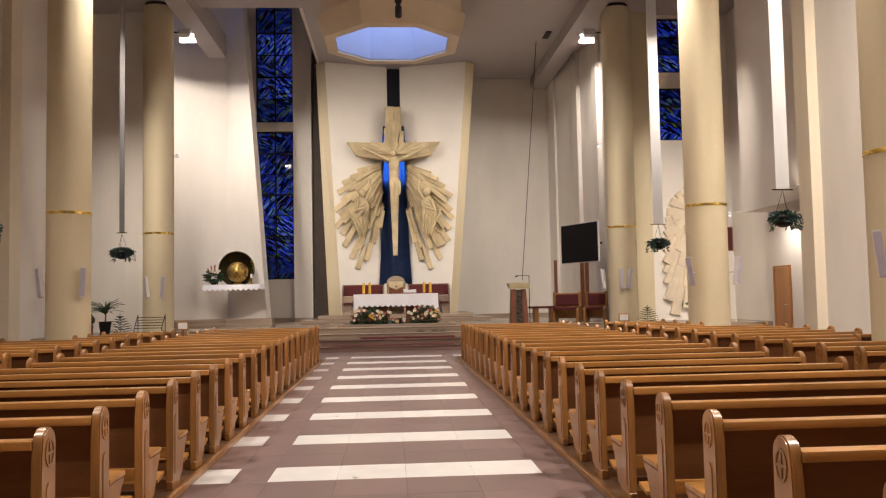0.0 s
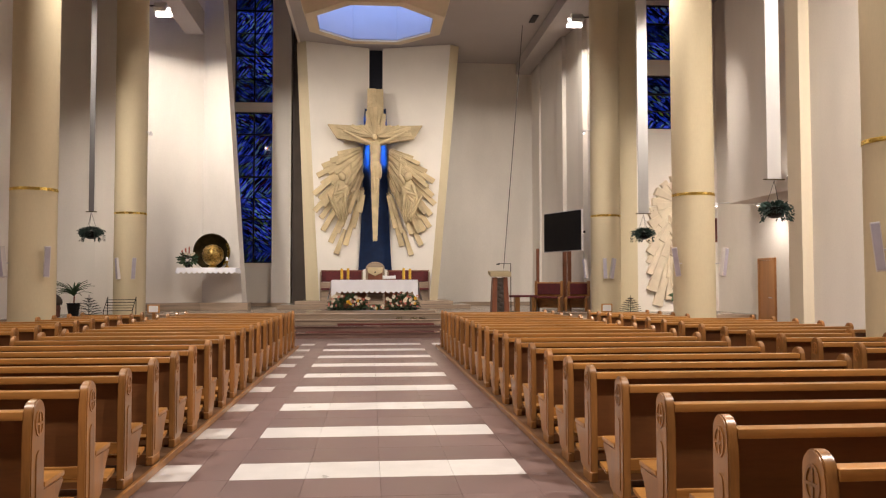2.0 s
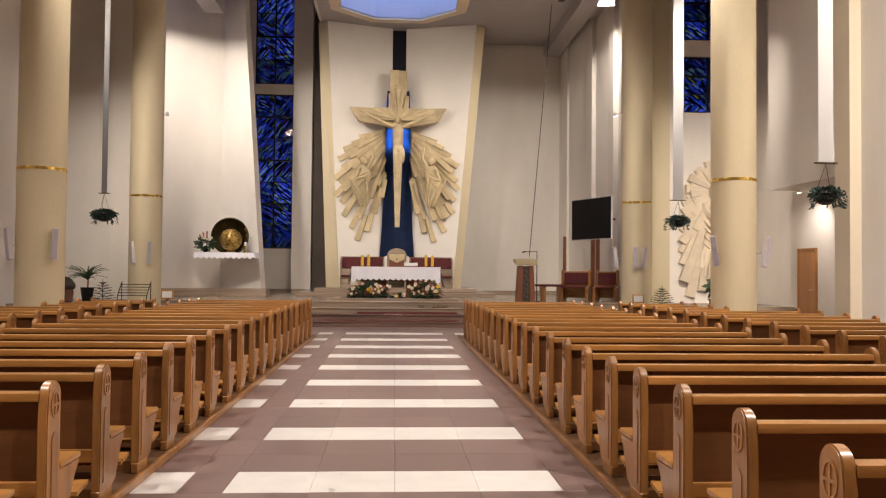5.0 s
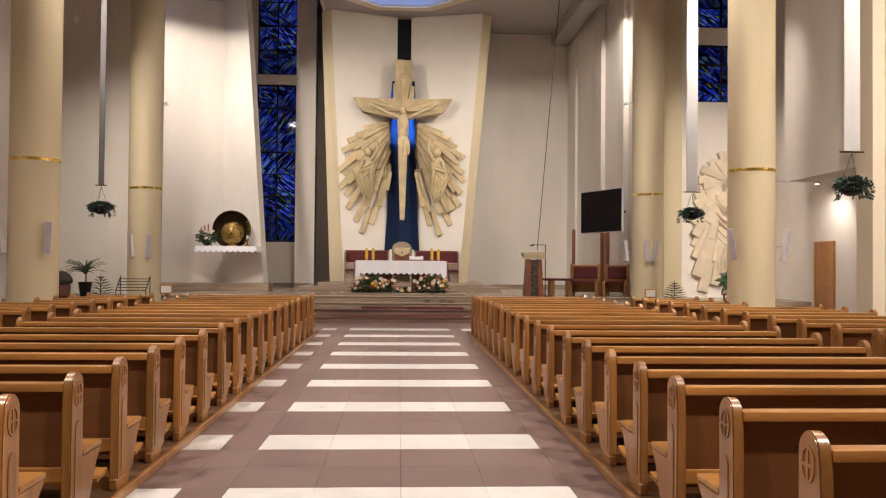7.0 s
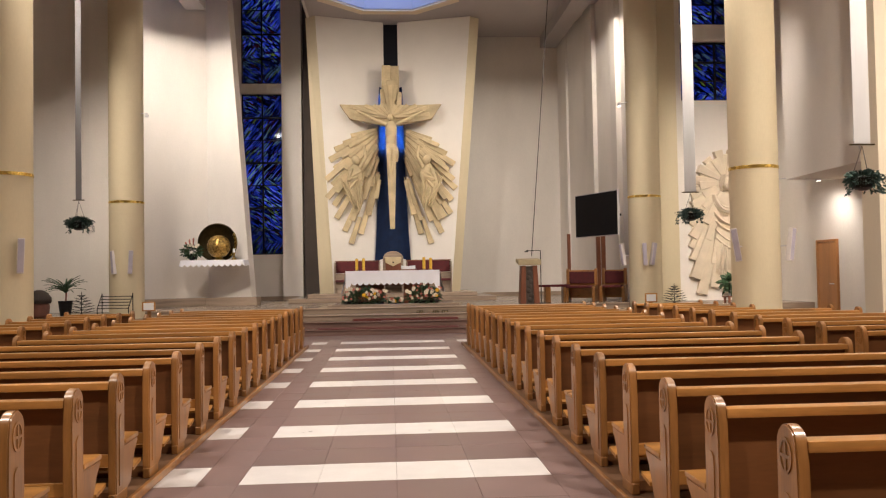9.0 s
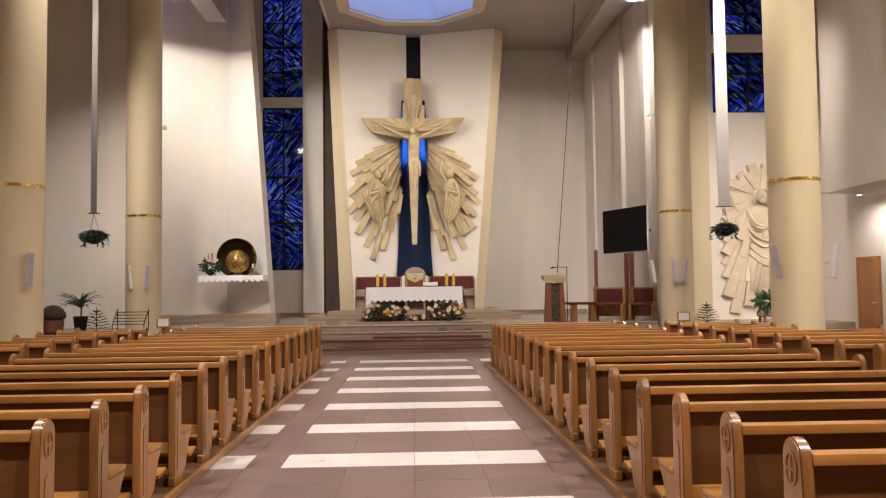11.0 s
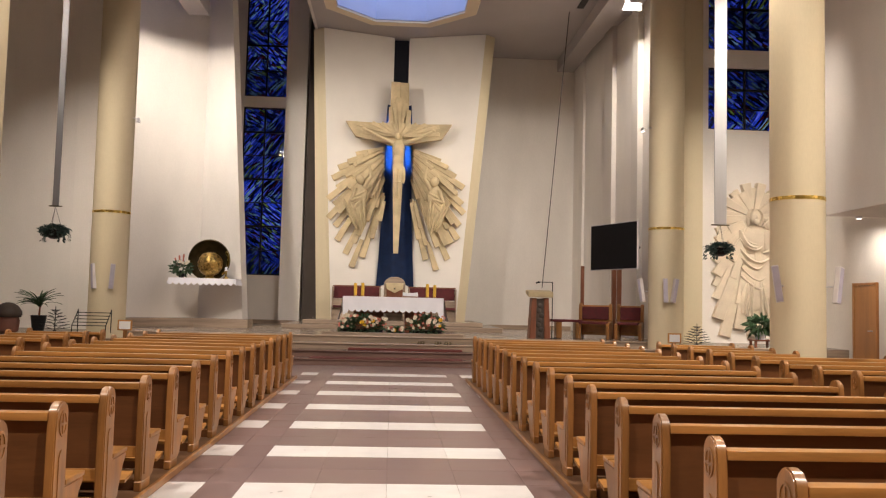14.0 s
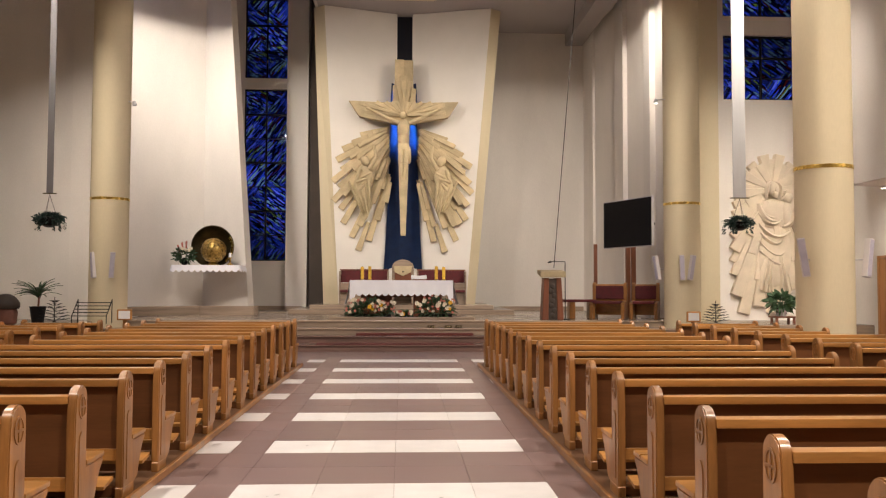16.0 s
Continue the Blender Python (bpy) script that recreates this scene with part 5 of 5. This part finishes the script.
def candle_tree(x, y, z, w, h):
    """A wrought tree of thin curved arms."""
    tr = thing("wrought_tree", (x, y, z), "black wrought-iron tree-shaped candle stand", "candle stand", "iron candle trees")
    part("base", lathe(B(), [(0.30, 0), (0.31, 0.02), (0.05, 0.035), (0.03, 0.06)], n=28), M_DARK, tr, smooth=True)
    part("stem", tube(B(), (0, 0, 0.03), (0, 0, h), 0.014, 0.008, 8), M_DARK, tr)
    for lv in range(7):
        zz = h * (0.12 + 0.11 * lv)
        ln = w / 2 * (1.0, 0.98, 0.9, 0.78, 0.64, 0.46, 0.26)[lv]
        for k in range(6):
            a = 0.5 + k * 1.047 + 0.5 * (lv % 2)
            bm = B()
            pts = [(ln * t * math.cos(a), ln * t * math.sin(a), zz + 0.07 * h * t ** 1.6) for t in (0, 0.35, 0.7, 1.0)]
            for p, q in zip(pts, pts[1:]):
                tube(bm, p, q, 0.007, 0.006, 5)
            for t in pts[2:]:
                tube(bm, t, (t[0], t[1], t[2] + 0.008), 0.026, 0.03, 8)
            part("branch", bm, M_DARK, tr)


candle_tree(7.62, 24.6, PLAT, 0.62, 0.56)
candle_tree(-7.93, 24.4, PLAT, 0.66, 0.62)
M_CLAYD = material("dark_clay", (0.035, 0.022, 0.016), 0.6, var=0.25, scale=6)
urn = thing("clay_urn", (-8.66, 23.6, PLAT), "dark reddish clay urn with a domed lid", "urn")
part("body", lathe(B(), [(0.17, 0), (0.23, 0.05), (0.25, 0.28), (0.22, 0.38)], n=28), M_CLAY, urn, smooth=True)
part("lid", lathe(B(), [(0.27, 0.36), (0.295, 0.42), (0.285, 0.50), (0.21, 0.61), (0.12, 0.67), (0.05, 0.69)], n=28), M_CLAYD, urn, "dark domed lid", smooth=True)
rack = thing("votive_rack", (-7.12, 24.5, PLAT), "black stepped wrought-iron votive candle rack", "candle rack")
for k in range(5):
    yy, zz = -0.16 + 0.08 * k, 0.17 + 0.075 * k
    part("shelf_bar", bevel(box(B(), -0.39, 0.39, yy - 0.035, yy + 0.035, zz, zz + 0.018), 0.004, 1), M_DARK, rack)
for x in (-0.39, 0.39):
    for yy, zz in ((-0.18, 0.2), (0.18, 0.56)):
        part("leg", tube(B(), (x, yy, 0), (x, yy, zz), 0.012, n=8), M_DARK, rack)
    part("side_rail", tube(B(), (x, -0.18, 0.18), (x, 0.18, 0.54), 0.012, n=8), M_DARK, rack)


def notice_box(x, y, z, label):
    nb = thing("notice_board", (x, y, z), label, "notice", "framed notices by the pews")
    part("frame", bevel(box(B(), -0.15, 0.15, 0, 0.03, 0.0, 0.22), 0.008, 1), M_WOOD, nb)
    part("sheet", box(B(), -0.115, 0.115, -0.003, 0.003, 0.03, 0.19), M_PAPER, nb, "white paper sheet")
    part("stand", bevel(box(B(), -0.04, 0.04, 0.03, 0.09, -z, 0.05), 0.006, 1), M_WOODV, nb)
notice_box(-5.56, 22.0, 0.82, "small wood-framed notice on a stand")
notice_box(6.15, 22.0, 0.80, "small wood-framed notice on a stand")

pot = thing("potted_plant", (9.42, 25.0, PLAT + 0.18), "leafy green plant in a white pot", "plant")
part("pot", lathe(B(), [(0.11, 0), (0.15, 0.2), (0.155, 0.21), (0.13, 0.2)], n=20), M_LINEN, pot, "white glazed pot", smooth=True)
rg = random.Random(77)
part("foliage", leaves(B(), 260, shell((0, 0, 0.36), (0.30, 0.28, 0.2)), 0.17, rg), M_LEAF, pot)
stool = thing("plant_stool", (9.46, 25.0, PLAT), "low red-brown wooden plant stool", "stool")
part("top", bevel(box(B(), -0.28, 0.28, -0.2, 0.2, 0.14, 0.18), 0.01, 1), M_REDWOOD, stool)
for x in (-0.24, 0.19):
    for y in (-0.17, 0.12):
        part("leg", box(B(), x, x + 0.05, y, y + 0.05, 0, 0.14), M_REDWOOD, stool)

# ---- small fixtures ----
def spot(x, y, z, dx, lit=True):
    sp = thing("wall_spot", (x, y, z), "small white spotlight on a bent arm", "lamp", "small spots")
    part("arm", tube(B(), (dx, 0, 0.05), (0, 0, 0.02), 0.012, n=8), M_GREY, sp)
    part("head", lathe(B(), [(0.03, 0.05), (0.05, 0.0), (0.055, -0.06)], n=16), M_GREY, sp, smooth=True)
    if lit:
        part("bulb", lathe(B(), [(0.03, -0.066), (0.045, -0.064)], n=16), M_LIT, sp, "glowing bulb")
spot(6.60, 25.9, 6.35, 0.26)
spot(-6.70, 25.9, 6.1, -0.2, False)
spot(9.42, 22.55, 3.74, 0.38)
vent = thing("ceiling_vent", (5.68, 29.2, TOP), "dark slotted ceiling vent", "vent")
part("frame", bevel(box(B(), -0.11, 0.11, -0.42, 0.42, -0.03, 0.0), 0.008, 1), M_DARK, vent)
hang = thing("hanging_projector", (0.17, 20.0, 8.45), "black cylindrical spotlight hung on a rod", "lamp")
part("rod", tube(B(), (0, 0, 0.6), (0, 0, TOP - 8.45), 0.03), M_DARK, hang)
part("body", lathe(B(), [(0.06, 0), (0.085, 0.03), (0.085, 0.28), (0.06, 0.3), (0.06, 0.36), (0.09, 0.38), (0.09, 0.62), (0.05, 0.65)], n=20), M_DARK, hang, smooth=True)
# folds of the east chancel wall
for k, (y, w, d) in enumerate(((34.0, 0.4, 0.09), (30.9, 0.9, 0.15), (28.7, 0.5, 0.17))):
    x = 6.79 + 0.1012 * (BACK - y)
    structure(f"pier_east_{k + 1}", upright(B(), [(x - d, y), (x - d - 0.04, y + w), (x + 0.05, y + w), (x + 0.05, y)], PLAT, TOP), M_WALL, "shallow white pier on the chancel wall", category="pier")

recess = thing("recess_lamp", (10.6, 22.5, 3.76), "small lit downlight under the overhang", "lamp")
part("rim", lathe(B(), [(0.07, -0.05), (0.075, 0.0)], n=18), M_GREY, recess, smooth=True)
part("bulb", lathe(B(), [(0.05, -0.056), (0.055, -0.052)], n=16), M_LIT, recess, "glowing bulb")
data = bpy.data.lights.new("recess_light", "SPOT")
data.energy, data.color, data.spot_size, data.spot_blend, data.shadow_soft_size = 175, LAMP_COLOR, radians(150), 0.9, 0.06
lo = new("recess_light", data)
lo.matrix_basis = look((10.6, 22.5, 3.69), (11.0, 23.3, 0.5))

plaque = thing("wall_plaque", (11.16, NICHE, 2.9), "narrow dark red framed plaque on the end wall", "plaque")
part("frame", bevel(box(B(), -0.11, 0.11, -0.04, 0.0, 0, 0.8), 0.008, 1), M_REDWOOD, plaque)
part("panel", box(B(), -0.08, 0.08, -0.046, -0.038, 0.04, 0.76), M_MAROON, plaque)
glow = thing("wall_uplight", (9.62, 19.05, 4.05), "small lit spotlight close to the side wall", "lamp")
part("arm", tube(B(), (0.0, -0.1, 0.0), (0.05, -0.42, 0.0), 0.012, n=8), M_GREY, glow)
part("head", lathe(B(), [(0.04, -0.08), (0.055, 0.0)], 0, -0.1, 0.0, 16), M_GREY, glow, smooth=True)
part("bulb", lathe(B(), [(0.045, 0.004), (0.03, 0.01)], 0, -0.1, 0.0, 16), M_LIT, glow, "glowing bulb")
data = bpy.data.lights.new("uplight_light", "SPOT")
data.energy, data.color, data.spot_size, data.spot_blend, data.shadow_soft_size = 22, LAMP_COLOR, radians(120), 0.8, 0.05
lo = new("uplight_light", data)
lo.matrix_basis = look((9.62, 18.97, 4.12), (9.8, 19.5, 5.0))

# ---- floor tiles ----
def tile_mesh(name, w, d, mat):
    return mesh_of(name, bevel(box(B(), 0.001, w - 0.001, 0.001, d - 0.001, -0.012, 0.0), 0.002, 1), mat)


aisle = structure("floor_aisle", box(B(), -1.86, 1.82, 0.1, 24.3, -0.014, -0.006), M_JOINT, "tiled centre aisle with pale bands", category="floor")
white, dark = tile_mesh("tile", 0.6, 0.6, M_WHITETILE), tile_mesh("tile", 0.6, 0.6, M_DARKTILE)
slim_d, slim_r, edge_r, edge_s, edge_w, edge_d = tile_mesh("tile", 0.32, 0.6, M_DARKTILE), tile_mesh("tile", 0.3, 0.6, M_DARKTILE), tile_mesh("tile", 0.32, 0.6, M_WHITETILE), tile_mesh("tile", 0.32, 0.6, M_DARKTILE), tile_mesh("tile", 0.34, 0.6, M_WHITETILE), tile_mesh("tile", 0.34, 0.6, M_DARKTILE)
rng = random.Random(5)
for r in range(41):
    y = 7.3 + 0.6 * (r - 12)
    pale = (r % 3 == 0) and y < 22.5
    line = [(-1.2 + 0.6 * i, white if pale else dark) for i in range(4)] + [(-1.52, slim_d), (1.2, slim_r)]
    line += [(-1.86, edge_w if pale else edge_d), (1.5, edge_r if pale and y > 18 else edge_s)]
    for x, me in line:
        o = new("tile", me)
        o.parent = aisle
        o.location = (x, y, rng.uniform(-0.0006, 0.0006))
bm = B()
for x0, x1 in ((-11.3, -1.86), (1.82, 11.3)):
    box(bm, x0, x1, -7, 26.8, -0.014, -0.002)
box(bm, -1.86, 1.82, -7, 0.1, -0.014, -0.002)
structure("floor_side", bm, M_DARKTILE, "mauve stone floor under the pews", category="floor")
